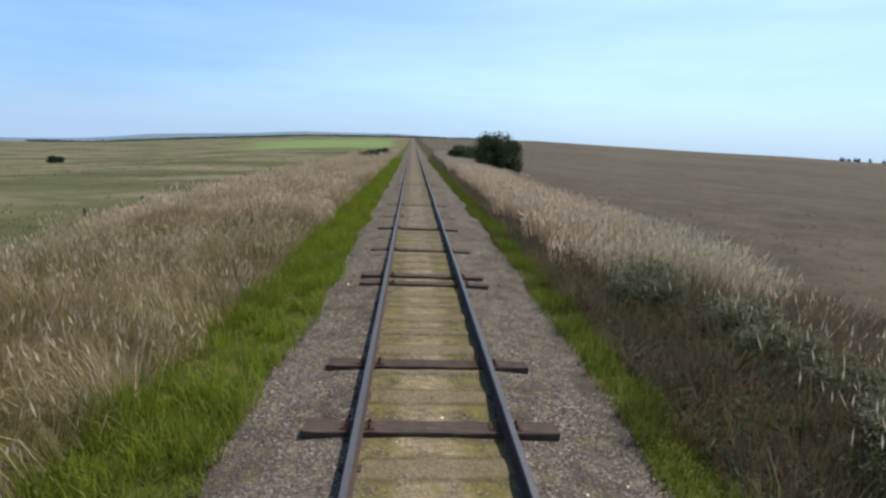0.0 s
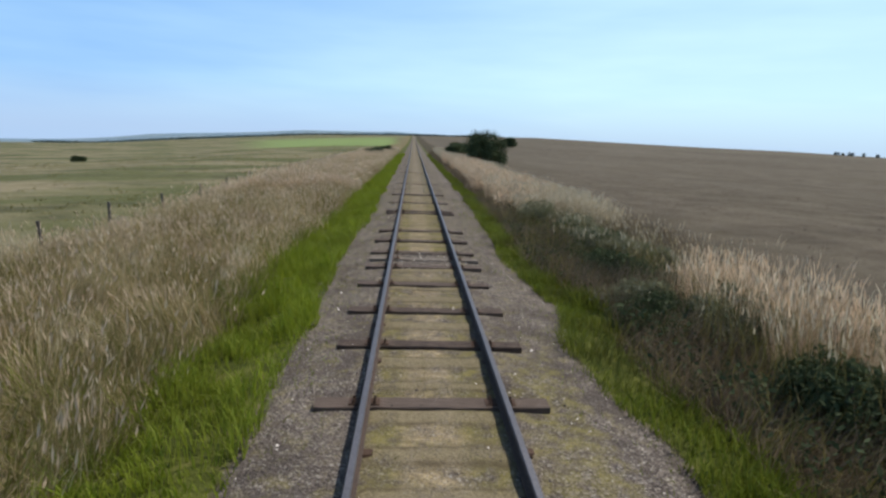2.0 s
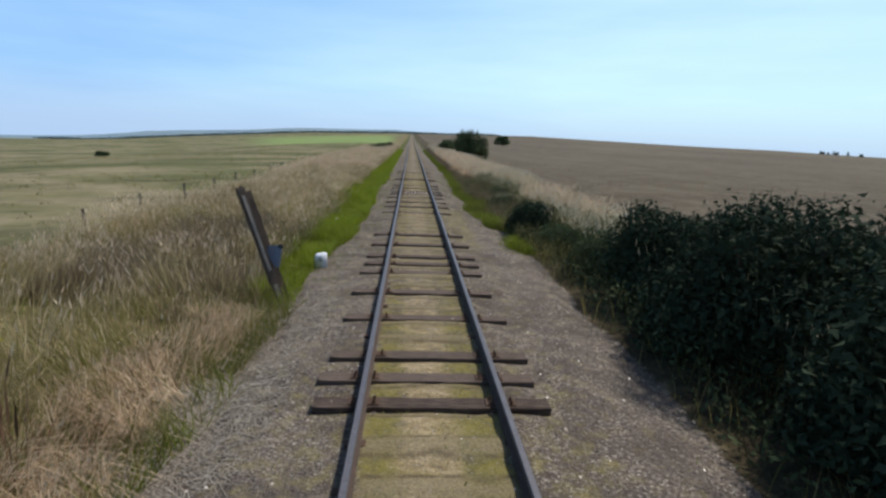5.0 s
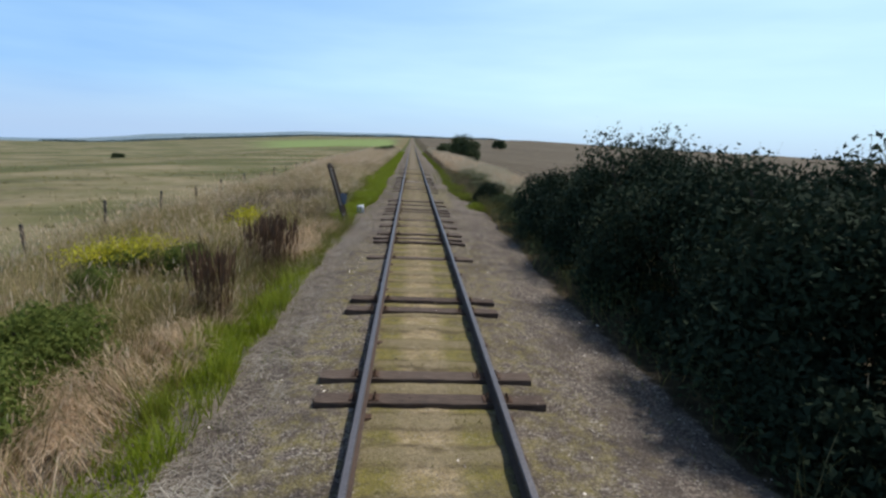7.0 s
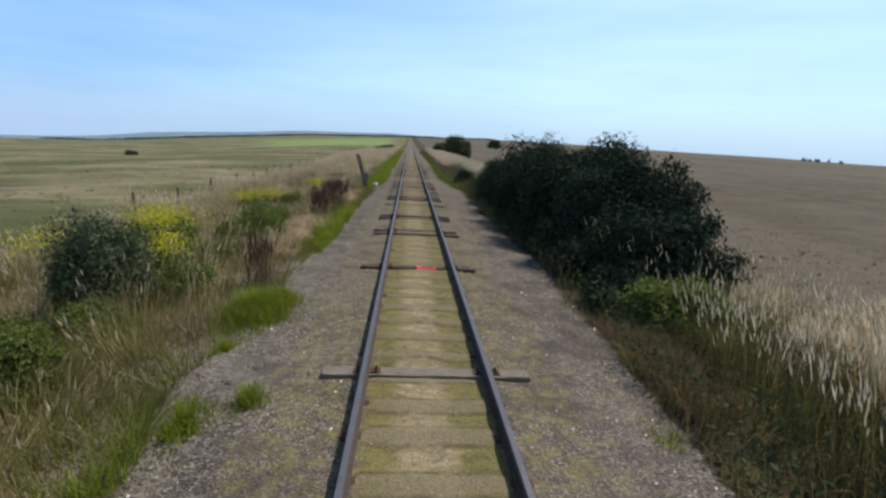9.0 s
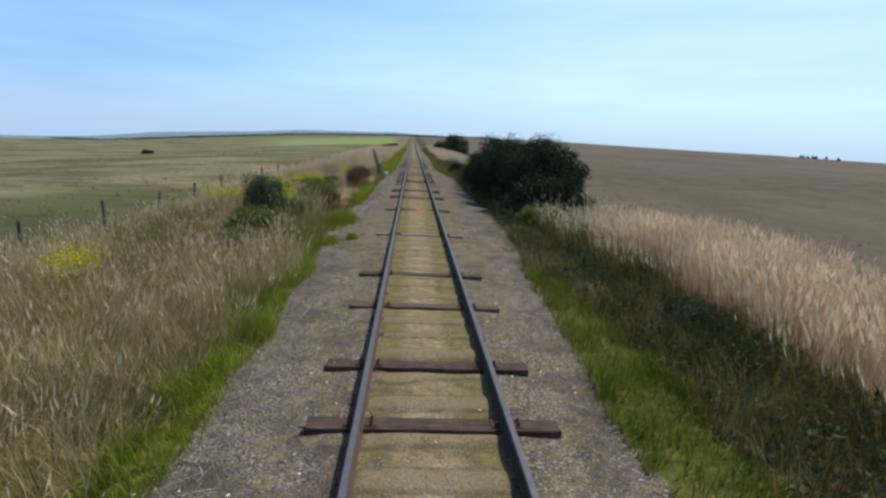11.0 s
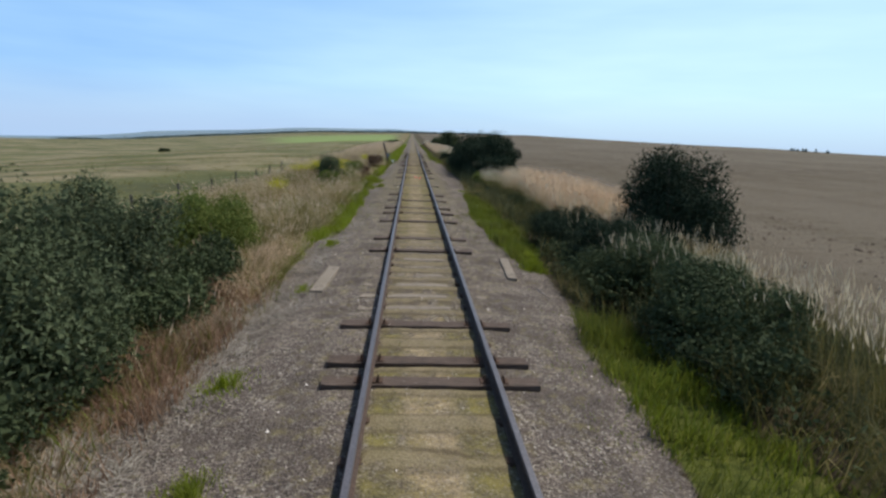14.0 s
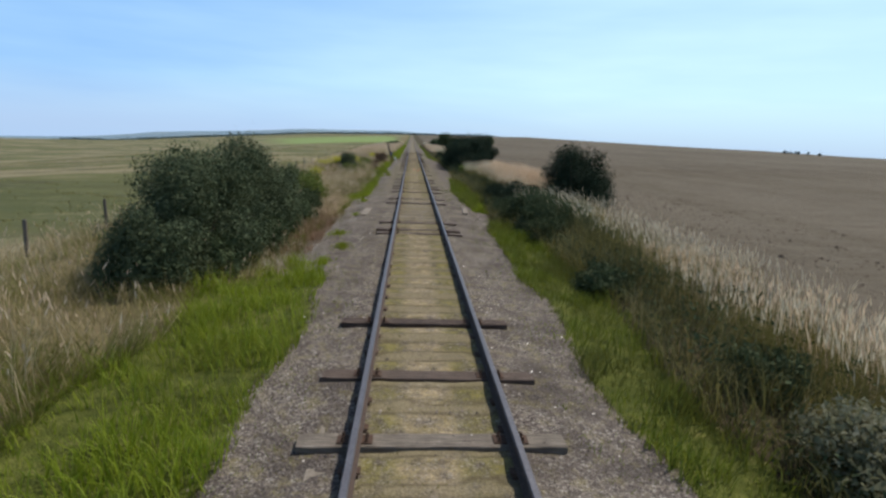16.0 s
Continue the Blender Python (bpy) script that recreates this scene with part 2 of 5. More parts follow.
M["rust"] = make_plain("rusted_iron", (0.055, 0.035, 0.026), (0.14, 0.08, 0.05), 60, 0.8, 0.3, 0.5)
M["concrete"] = make_plain("old_concrete", (0.16, 0.132, 0.1), (0.31, 0.262, 0.205), 25, 0.95, 0, 0.5, 0.006)
M["mossy_concrete"] = make_plain("moss_grown_concrete", (0.085, 0.072, 0.042), (0.17, 0.142, 0.092), 16, 0.95, 0, 0.6, 0.01)
M["white"] = make_plain("white_limewash", (0.66, 0.67, 0.70), (0.82, 0.82, 0.83), 18, 0.8, 0, 0.3)
M["black"] = make_plain("black_paint", (0.02, 0.02, 0.022), (0.05, 0.05, 0.05), 40, 0.6)
M["plate"] = make_plain("faded_blue_grey_paint", (0.12, 0.145, 0.19), (0.20, 0.225, 0.27), 9, 0.55, 0, 0.2)
M["red"] = make_plain("red_plastic_sheet", (0.62, 0.03, 0.045), (0.85, 0.07, 0.09), 14, 0.45, 0, 0.4)
M["clod"] = make_plain("turned_earth", (0.05, 0.038, 0.027), (0.135, 0.105, 0.074), 9, 0.95, 0, 0.5, 0.02)
M["wood_stem"] = make_plain("bark", (0.06, 0.045, 0.032), (0.13, 0.10, 0.075), 30, 0.9)
M["green"] = plant("fresh_grass_blade", (0.14, 0.19, 0.014), (0.25, 0.31, 0.022), (0.36, 0.40, 0.06), 0.45, (0.215, 0.265, 0.02), stand=(0.205, 0.235, 0.03))
M["dry"] = plant("dry_grass_stalk", (0.22, 0.165, 0.085), (0.52, 0.405, 0.225), (0.82, 0.68, 0.46), 0.5, (0.38, 0.31, 0.15), stand=(0.32, 0.235, 0.13))
M["litter"] = plant("grey_straw_litter", (0.17, 0.145, 0.115), (0.31, 0.275, 0.225), (0.48, 0.44, 0.37), 0.15, (0.25, 0.215, 0.175))
M["olive"] = plant("half_dry_grass", (0.10, 0.10, 0.025), (0.19, 0.165, 0.052), (0.34, 0.27, 0.12), 0.35, (0.15, 0.135, 0.04))
M["rank"] = plant("rank_green_grass", (0.04, 0.048, 0.016), (0.075, 0.08, 0.028), (0.16, 0.14, 0.065), 0.25, (0.055, 0.06, 0.02))
M["brown"] = plant("brown_dead_weed", (0.1, 0.075, 0.048), (0.185, 0.14, 0.092), (0.31, 0.245, 0.168), 0.35, (0.145, 0.11, 0.072))
M["plume"] = plant("pale_seed_plume", (0.4, 0.33, 0.22), (0.55, 0.47, 0.33), (0.7, 0.62, 0.47), 0.45, (0.5, 0.42, 0.29))
M["leaf"] = plant("dark_shrub_leaf", (0.016, 0.026, 0.016), (0.027, 0.041, 0.023), (0.046, 0.062, 0.034), 0.08, (0.024, 0.037, 0.021), 0.85, 0.08)
M["leaf_grey"] = plant("grey_green_bush_leaf", (0.042, 0.058, 0.026), (0.068, 0.09, 0.04), (0.105, 0.126, 0.062), 0.18, (0.05, 0.067, 0.031), 0.8, 0.1)
M["leaf_bank"] = plant("bank_bush_leaf", (0.052, 0.068, 0.033), (0.085, 0.106, 0.054), (0.135, 0.155, 0.085), 0.2, (0.062, 0.08, 0.04), 0.8, 0.1)
M["verge"] = plant("dull_verge_blade", (0.1, 0.135, 0.014), (0.18, 0.215, 0.024), (0.28, 0.29, 0.06), 0.4, (0.145, 0.18, 0.018), stand=(0.125, 0.13, 0.032))
M["leaf_mid"] = plant("weed_leaf", (0.07, 0.1, 0.022), (0.12, 0.155, 0.034), (0.24, 0.26, 0.075), 0.4, (0.12, 0.15, 0.032), 0.75, 0.12)
M["weed_grey"] = plant("grey_green_weed_leaf", (0.12, 0.122, 0.066), (0.21, 0.205, 0.125), (0.36, 0.335, 0.24), 0.4, (0.18, 0.18, 0.1), 0.8, 0.1)
M["reed"] = plant("pale_reed", (0.42, 0.3, 0.19), (0.66, 0.5, 0.34), (0.82, 0.67, 0.48), 0.5, (0.6, 0.445, 0.3))
M["yellow"] = plant("yellow_flower_head", (0.36, 0.33, 0.02), (0.52, 0.46, 0.03), (0.62, 0.56, 0.06), 0.3, (0.44, 0.41, 0.03))
M["dock"] = plant("brown_seeding_dock", (0.07, 0.04, 0.025), (0.125, 0.07, 0.045), (0.19, 0.115, 0.07), 0.15, (0.10, 0.06, 0.036))
M["russet"] = plant("russet_dead_weed", (0.19, 0.105, 0.065), (0.30, 0.185, 0.115), (0.44, 0.31, 0.205), 0.3, (0.24, 0.145, 0.09))
# leaf colour shifted to blue-teal: mild distance haze painted in
M["hazed_wood"] = plant("far_wood_hazed", (0.05, 0.075, 0.075), (0.07, 0.10, 0.10), (0.10, 0.135, 0.13), 0.1, (0.065, 0.095, 0.095), 0.8)
M["moss_tuft"] = plant("short_moss_turf", (0.13, 0.12, 0.03), (0.20, 0.18, 0.05), (0.28, 0.24, 0.10), 0.25, (0.17, 0.16, 0.045))


# ---------------------------------------------------------------- building tools
rng = np.random.default_rng(7)


def part(name, bm, material, parent, label=""):
    """One mesh object from a bmesh, under a thing or a part."""
    me = bpy.data.meshes.new(name)
    bm.to_mesh(me)
    bm.free()
    me.materials.append(material)
    ob = new(name, me)
    ob.parent = parent
    return tagged(ob, label)


def smooth(ob):
    ob.data.polygons.foreach_set("use_smooth", [True] * len(ob.data.polygons))
    return ob


def holder(name, m, label, category, group="", kind=""):
    ob = new(name)
    ob.matrix_basis = m
    ob.empty_display_size = 0.1
    return tagged(ob, label, category, group, kind)


def tri_mesh(name, verts, tris, material):
    """A mesh of triangles from arrays."""
    me = bpy.data.meshes.new(name)
    me.vertices.add(len(verts))
    me.vertices.foreach_set("co", np.ascontiguousarray(verts, np.float32).ravel())
    me.loops.add(len(tris) * 3)
    me.loops.foreach_set("vertex_index", np.ascontiguousarray(tris, np.int32).ravel())
    me.polygons.add(len(tris))
    me.polygons.foreach_set("loop_start", np.arange(0, len(tris) * 3, 3, dtype=np.int32))
    me.update(calc_edges=True)
    me.materials.append(material)
    return me


def repeat(verts, tris):
    """N small pieces (N, k, 3) that share one pattern of triangles, as one list."""
    n, k = verts.shape[:2]
    t = np.asarray(tris)[None] + (np.arange(n) * k)[:, None, None]
    return verts.reshape(-1, 3), t.reshape(-1, 3)


def box(bm, size, at=(0, 0, 0), bevel=0.0, rough=0.0, turn=None, cuts=0):
    """A box with softened edges, added to bm; rough: how far its corners stray."""
    b = bmesh.new()
    bmesh.ops.create_cube(b, size=1.0)
    bmesh.ops.scale(b, vec=size, verts=b.verts)
    if cuts:
        longest = max(range(3), key=lambda i: size[i])
        edges = [e for e in b.edges if abs((e.verts[0].co - e.verts[1].co)[longest]) > 0.9 * size[longest]]
        bmesh.ops.subdivide_edges(b, edges=edges, cuts=cuts)
    if bevel:
        sharp = [e for e in b.edges if e.calc_face_angle(0) > 0.5]
        bmesh.ops.bevel(b, geom=sharp, offset=bevel, segments=2, affect="EDGES")
    for v in b.verts:
        if rough:
            v.co += Vector((random.uniform(-rough, rough) for _ in range(3)))
    m = Matrix.Translation(at) @ (turn or Matrix())
    bmesh.ops.transform(b, matrix=m, verts=b.verts)
    me = bpy.data.meshes.new("piece")
    b.to_mesh(me)
    b.free()
    bm.from_mesh(me)
    bpy.data.meshes.remove(me)


def lattice(x, y, scale, seed=0):
    """Smooth value noise from 0 to 1 on arrays."""
    u, v = np.asarray(x) / scale + 1000.0, np.asarray(y) / scale + 1000.0
    i, j = np.floor(u).astype(np.int64), np.floor(v).astype(np.int64)
    a, b = u - i, v - j
    a, b = a * a * (3 - 2 * a), b * b * (3 - 2 * b)

    def h(p, q):
        k = (p * 374761393 + q * 668265263 + seed * 1274126177) & 0xFFFFFFFF
        k = ((k ^ (k >> 13)) * 1274126177) & 0xFFFFFFFF
        return ((k ^ (k >> 16)) & 0xFFFF) / 65535.0

    return (h(i, j) * (1 - a) + h(i + 1, j) * a) * (1 - b) + (h(i, j + 1) * (1 - a) + h(i + 1, j + 1) * a) * b


def step(x, a, b):
    s = np.clip((np.asarray(x, float) - a) / (b - a), 0, 1)
    return s * s * (3 - 2 * s)


# ---------------------------------------------------------------- the lie of the land
# Edge of the stone bed on either side of the track, and the width of the green verge outside it.
LEFT_Y = (-84, -71, -70.2, -69.7, -68.6, -66, -62, -60, -57.7, -56, -52, -44, -42.2, -40.5, -37.5, -34.9, -33, -30, -26.5, -25, -18.6, -17.8, -15, -12, 5, 60)
LEFT_EDGE = (-1.95, -2.0, -2.3, -2.7, -3.1, -3.2, -2.8, -2.85, -3.05, -2.65, -2.3, -2.6, -2.95, -3.1, -2.65, -2.85, -2.5, -2.45, -2.45, -2.5, -2.4, -2.4, -2.4, -2.0, -1.9, -1.85)
LEFT_GREEN = (2.4, 2.1, 1.2, 0.3, 0.08, 0.05, 0.08, 0.1, 0.25, 0.5, 0.6, 0.2, 0.05, 0.05, 0.05, 0.08, 0.6, 0.7, 0.5, 0.05, 0.05, 0.85, 0.9, 1.2, 1.4, 1.2)
RIGHT_Y = (-84, -73.5, -70, -67.2, -65.7, -63.5, -62.9, -62.2, -59.6, -58.8, -57, -50, -46.5, -44, -40, -33, -18, -14, -13.4, -12.2, -11.8, -10, -9.4, -6, -3.5, -1, 5, 14, 60)
RIGHT_EDGE = (2.1, 2.2, 2.25, 2.25, 2.3, 2.4, 2.5, 2.7, 2.85, 2.5, 2.2, 2.15, 2.35, 2.7, 2.95, 3.1, 3.0, 3.0, 2.75, 2.7, 2.85, 2.75, 2.45, 2.15, 2.4, 2.1, 2.25, 2.4, 2.1)
RIGHT_GREEN = (1.2, 1.15, 1.5, 1.35, 1.15, 0.95, 0.8, 0.08, 0.08, 0.5, 1.1, 1.15, 0.7, 0.08, 0.02, 0.02, 0.05, 0.05, 0.4, 0.4, 0.08, 0.1, 0.75, 0.9, 0.85, 0.55, 0.6, 0.55, 0.5)


def left_edge(y):
    return np.interp(y, LEFT_Y, LEFT_EDGE) + 0.28 * (lattice(y, 0 * y, 1.3, 3) - 0.5)


def right_edge(y):
    return np.interp(y, RIGHT_Y, RIGHT_EDGE) + 0.28 * (lattice(y, 0 * y, 1.4, 5) - 0.5)


AZ = (-60, -30, -25.6, -18.8, -11.2, -1.9, 5, 13, 21.7, 29.5, 36.5, 43, 70)
EL_LAND = (-1.9, -1.72, -1.32, -0.82, -0.24, 0.06, 0.2, 0.38, 0.2, 0.05, 0.0, -0.2, -0.3)
EL_HILL = (-1.9, -1.35, -0.72, -0.33, 0.2, 0.42, 0.2, 0.2, 0.1, 0.0, -0.1, -0.3, -0.4)


# places of the timber sleepers along the track
WOOD = [-79.2, -78.5, -76.5, -75.08, -73.2, -65.45, -64.86, -63.54, -58.2, -56.65, -53.65, -51.84, -50.4, -47.95, -45.8, -41.07, -35.55, -31.25, -30.65, -28.1, -27.5, -24.05,
        -22.06, -21.42, -20.78, -19.28, -17.85, -16.42, -15.68, -14.93, -13.5, -12.1, -7.6, -5.9, -4.42, -2.82, -1.37, -0.6, 0.13, 1.66, 3.2, 7.1, 7.74, 10.4, 13.8]
WOOD += [16.5 + 3.7 * i for i in range(9)]
# places of the concrete sleepers that show
SHOWN = (-59.08, -59.77, -60.48, -61.26, -62.0, -62.68, -69.58, -70.3, -71.2, -71.9, -72.6, -74.4, -75.73, -76.28, -77.0, -77.7)
BEDDED, DEEP = np.array(sorted([(y, 0.04) for y in WOOD] + [(y, 0.017) for y in SHOWN])).T


def beds(x, y):
    """Shallow beds scraped into the stones where the sleepers lie."""
    n = np.clip(np.searchsorted(BEDDED, y), 1, len(BEDDED) - 1)
    before, after = np.abs(y - BEDDED[n - 1]), np.abs(y - BEDDED[n])
    deep = np.where(before < after, DEEP[n - 1], DEEP[n])
    return deep * step(-np.minimum(before, after), -0.22, -0.13) * step(-np.abs(x), -1.5, -1.36)


def ridges(x, y):
    """Low humps where buried sleepers lie under the turf between the rails."""
    w = np.abs((y + 82.0 + 0.05 * (lattice(x, y, 0.4, 6) - 0.5)) / 0.68 % 1.0 - 0.0)
    w = np.minimum(w, 1 - w) * 0.68
    return step(-w, -0.155, -0.105) * step(-np.abs(x), -0.72, -0.66) * ((y > -84) & (y < 14) & ((y < -1.5) | (y > 0.4)))


def height(x, y):
    """Height of the ground: stone bed, low embankment, fields, far rolling land."""
    x, y = np.asarray(x, float), np.asarray(y, float)
    z = np.interp(x, (-400, -160, -102, -60, -30, -14, -11, -8.6, -4.2, -3.0, -2.1, -1.4, -0.95, -0.66, 0.66, 0.95, 1.4, 2.1, 3.0, 4.5, 6.5, 10, 60),
                  (-20, -11.5, -8.6, -4.2, -1.9, -1.35, -1.2, -0.5, -0.36, -0.36, -0.265, -0.218, -0.188, -0.186, -0.186, -0.188, -0.218, -0.265, -0.36, -0.34, -0.55, -0.95, -1.2))
    near = step(np.abs(x), 1.2, 3.2)
    z = z + (0.008 + 0.05 * near) * (lattice(x, y, 0.8, 1) - 0.5) * 2 + (0.012 + 0.02 * near) * (lattice(x, y, 0.23, 2) - 0.5) * 2
    hollow = beds(x, y)
    z = z + 0.03 * ridges(x, y) * (1 - 25 * hollow) * (0.4 + lattice(x, y, 0.9, 16)) - hollow
    z = z + step(np.abs(x), 16, 60) * 1.0 * (lattice(x, y, 45, 8) - 0.5)
    r, az = np.hypot(x, y), np.degrees(np.arctan2(x, np.where(y > 0, y, 1)))
    az = np.where(y > 0, az, np.where(x > 0, 70, -60))
    land = 2.7 + r * np.tan(np.radians(np.interp(az, AZ, EL_LAND)))
    hill = 2.7 + r * np.tan(np.radians(np.interp(az, AZ, EL_HILL) + 0.06 * (lattice(az, 0 * az, 2.5, 9) - 0.5)))
    z = z + (land - z) * step(r, 200, 750)
    return z + (hill - z) * step(r, 1500, 2600)


def spread(near, far, first, ratio):
    """Grid lines: even steps up to near, then ever wider to far."""
    out_, s, v = [], first, near
    while v < far:
        out_.append(v)
        s *= ratio
        v += s
    return out_ + [far]


xs = np.arange(-5.0, 5.01, 0.15625)
xs = np.concatenate([-np.array(spread(5.12, 3600, 0.14, 1.13))[::-1], xs, spread(5.12, 3600, 0.14, 1.13)])
ys = np.arange(-84, 12.01, 0.15)
ys = np.concatenate([-np.array(spread(84.2, 1500, 0.3, 1.25))[::-1], ys, spread(12.2, 3600, 0.2, 1.05)])
gx, gy = np.meshgrid(xs, ys)
gz = height(gx, gy)
nx, ny = len(xs), len(ys)
corner = (np.arange(ny - 1)[:, None] * nx + np.arange(nx - 1)[None]).ravel()
quads = np.stack([corner, corner + 1, corner + nx + 1, corner, corner + nx + 1, corner + nx], 1).reshape(-1, 3)
ground_mesh = tri_mesh("ground", np.stack([gx, gy, gz], -1).reshape(-1, 3), quads, M["ground"])
ground_mesh.polygons.foreach_set("use_smooth", [True] * len(ground_mesh.polygons))
le, ri = left_edge(gy), right_edge(gy)
stony = step(gx - le, -0.15, 0.15) * step(ri - gx, -0.15, 0.15)
mossy = step(-np.abs(gx), -0.74, -0.62) * np.interp(gy, (-82, -70, -64.5, -63, -58, -56, -45, -22, -17, -14, -8, -3, -1.4, -1.2, 0.0, 0.3, 8, 14), (0.6, 0.65, 0.65, 0.3, 0.3, 0.6, 0.85, 0.9, 0.45, 0.4, 0.62, 0.45, 0.45, 0.0, 0.0, 0.75, 0.75, 0.4))
side_moss = (step(-gx, 0.8, 0.9) * step(gx, -2.2, -1.5) + step(gx, 0.8, 0.9) * step(-gx, -2.2, -1.4)) * np.interp(gy, (-82, -60, -45, -42, -24, -20, -8, -4, 10), (0.12, 0.1, 0.3, 0.36, 0.3, 0.1, 0.15, 0.12, 0.18))
side_moss = side_moss + step(gx, 0.85, 1.0) * step(-gx, -1.9, -1.6) * np.interp(gy, (-15, -12, -7, -5), (0, 0.3, 0.3, 0))
strawy = np.interp(gy, (-84, -71, -69, -56, -52, -44, -40, -20, -18, -15), (0, 0, 0.6, 0.6, 0, 0.2, 0.75, 0.75, 0.5, 0)) * step(-gx, 1.9, 2.3) * step(gx, -4.4, -3.4)
stony = stony * (1 - 0.55 * strawy)
lgreen, rgreen = np.interp(gy, LEFT_Y, LEFT_GREEN), np.interp(gy, RIGHT_Y, RIGHT_GREEN)
lawny = np.maximum(step(le - gx, -0.1, 0.1) * step(gx - le + lgreen, -0.1, 0.15) * step(lgreen, 0.08, 0.35), step(gx - ri, -0.1, 0.1) * step(ri + rgreen - gx, -0.1, 0.15) * step(rgreen, 0.08, 0.35))
banky = step(-gx, 2.4, 3.0)
field = step(-gx, 8.5, 12)
plough = step(gx, 6.5, 9)
azg = np.degrees(np.arctan2(gx, np.maximum(gy, 1)))
rg = np.hypot(gx, gy)
lime = step(azg, -19, -14) * step(-azg, 1.2, 3.0) * step(gy, 170, 215) * step(-gy, -560, -430)
# haze tint for the hills, rising with distance from the track
hill_haze = step(rg, 900, 1700) * (gy > 0)
for key, val in (("gravel", stony), ("moss", np.clip(mossy + side_moss, 0, 1)), ("straw", strawy), ("ridge", ridges(gx, gy)), ("crown", step(-np.abs(gx + 0.05), -0.48, -0.12)), ("lawn", lawny), ("bank", banky), ("field", field), ("plough", plough), ("lime", lime), ("hill", hill_haze)):
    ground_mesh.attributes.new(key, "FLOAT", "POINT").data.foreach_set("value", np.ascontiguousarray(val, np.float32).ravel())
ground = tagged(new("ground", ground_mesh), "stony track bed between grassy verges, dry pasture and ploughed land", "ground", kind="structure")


# ---------------------------------------------------------------- growing things
def blades(p, h, w, lean, swirl=0.0, wind=(0.0, 0.0), plain=False):
    """Bent grass blades at the points p, h tall, w wide at the foot; swirl: how far neighbours lean alike."""
    n = len(p)
    a, d = rng.uniform(0, 2 * np.pi, n), rng.uniform(0, 2 * np.pi, n)
    if swirl:
        field_ = 4 * np.pi * lattice(p[:, 0], p[:, 1], 1.1, 91)
        d = field_ + rng.normal(0, 1.6 * (1 - swirl) + 0.25, n)
    lean = lean * rng.uniform(0.2, 1.0, n)
    side = np.stack([np.cos(a), np.sin(a), 0 * a], 1) * (w * rng.uniform(0.6, 1.3, n))[:, None]
    off = np.stack([np.cos(d) * lean + wind[0], np.sin(d) * lean + wind[1], 0 * a], 1) * h[:, None]
    rise = np.stack([0 * a, 0 * a, h], 1)
    m = p + 0.35 * off + 0.55 * rise
    tip = p + off + rise * (1 - 0.35 * lean[:, None] ** 2)
    if plain:
        return repeat(np.stack([p - side, p + side, tip], 1), [(0, 1, 2)]), tip, off
    v = np.stack([p - side, p + side, m - 0.7 * side, m + 0.7 * side, tip], 1)
    return repeat(v, [(0, 1, 3), (0, 3, 2), (2, 3, 4)]), tip, off


def plumes(tip, off, length, w):
    """Seed heads on the tips of stalks."""
    n = len(tip)
    a = rng.uniform(0, 2 * np.pi, n)
    axis = np.stack([0 * a, 0 * a, np.ones(n)], 1) + 1.2 * off
    axis /= np.linalg.norm(axis, axis=1)[:, None]
    axis = axis * (length * rng.uniform(0.6, 1.3, n))[:, None]
    s1 = np.stack([np.cos(a), np.sin(a), 0 * a], 1) * w
    s2 = np.stack([-np.sin(a), np.cos(a), 0 * a], 1) * w
    base = tip - 0.25 * axis
    mid = base + 0.4 * axis
    v = np.stack([base, mid - s1, mid + s1, mid - s2, mid + s2, base + axis], 1)
    return repeat(v[:, [0, 1, 2, 5]], [(0, 1, 3), (0, 3, 2)])


def joined(*lots):
    v, t, k = [], [], 0
    for a, b in lots:
        v.append(a)
        t.append(b + k)
        k += len(a)
    return np.concatenate(v), np.concatenate(t)


def stuff(name, lot, material, label, category):
    return tagged(new(name, tri_mesh(name, *lot, material)), label, category, kind="stuff")


def scatter(n, y0, y1, x_of, clump=0.0, seed=0, scale=0.5, power=1.0):
    """n points on the ground; x_of(y, u) sets the strip; clump thins them into tufts. power above 1 crowds them to y0."""
    y = y0 + (y1 - y0) * rng.uniform(0, 1, n) ** power
    x = x_of(y, rng.uniform(0, 1, n))
    keep = rng.uniform(0, 1, n) > clump * (1 - step(lattice(x, y, scale, seed), 0.3, 0.6))
    x, y = x[keep], y[keep]
    return np.stack([x, y, height(x, y) - 0.01], 1)


def amount(p, ys_, v):
    """Thins points by a table along the track."""
    return p[rng.uniform(0, 1, len(p)) < np.interp(p[:, 1], ys_, v)]


def left_verge(y, u):
    return left_edge(y) + 0.1 - u * (np.interp(y, LEFT_Y, LEFT_GREEN) + 0.15)


def right_verge(y, u):
    return right_edge(y) - 0.1 + u * (np.interp(y, RIGHT_Y, RIGHT_GREEN) + 0.15)


def tall(p, low, high, scale=1.6, seed=4):
    return (low + (high - low) * lattice(p[:, 0], p[:, 1], scale, seed)) * rng.uniform(0.65, 1.1, len(p))


# fresh green verges
def verge(side_of, tab, count, low, high):
    p_ = scatter(count, -83, 14, side_of, 0.7, 11, 0.6)
    p_ = p_[rng.uniform(0, 1, len(p_)) < np.interp(p_[:, 1], tab[0], np.clip(np.array(tab[1]) * 1.3 - 0.12, 0, 1))]
    near_lot = blades(p_, tall(p_, low, high, 0.42, 12), 0.0075, 0.8)[0]
    p_ = scatter(26000, 14, 75, side_of, 0.3, 12, 0.6, 1.3)
    return joined(near_lot, blades(p_, tall(p_, 0.16, 0.34, 0.9, 12), 0.016, 0.6, plain=True)[0])


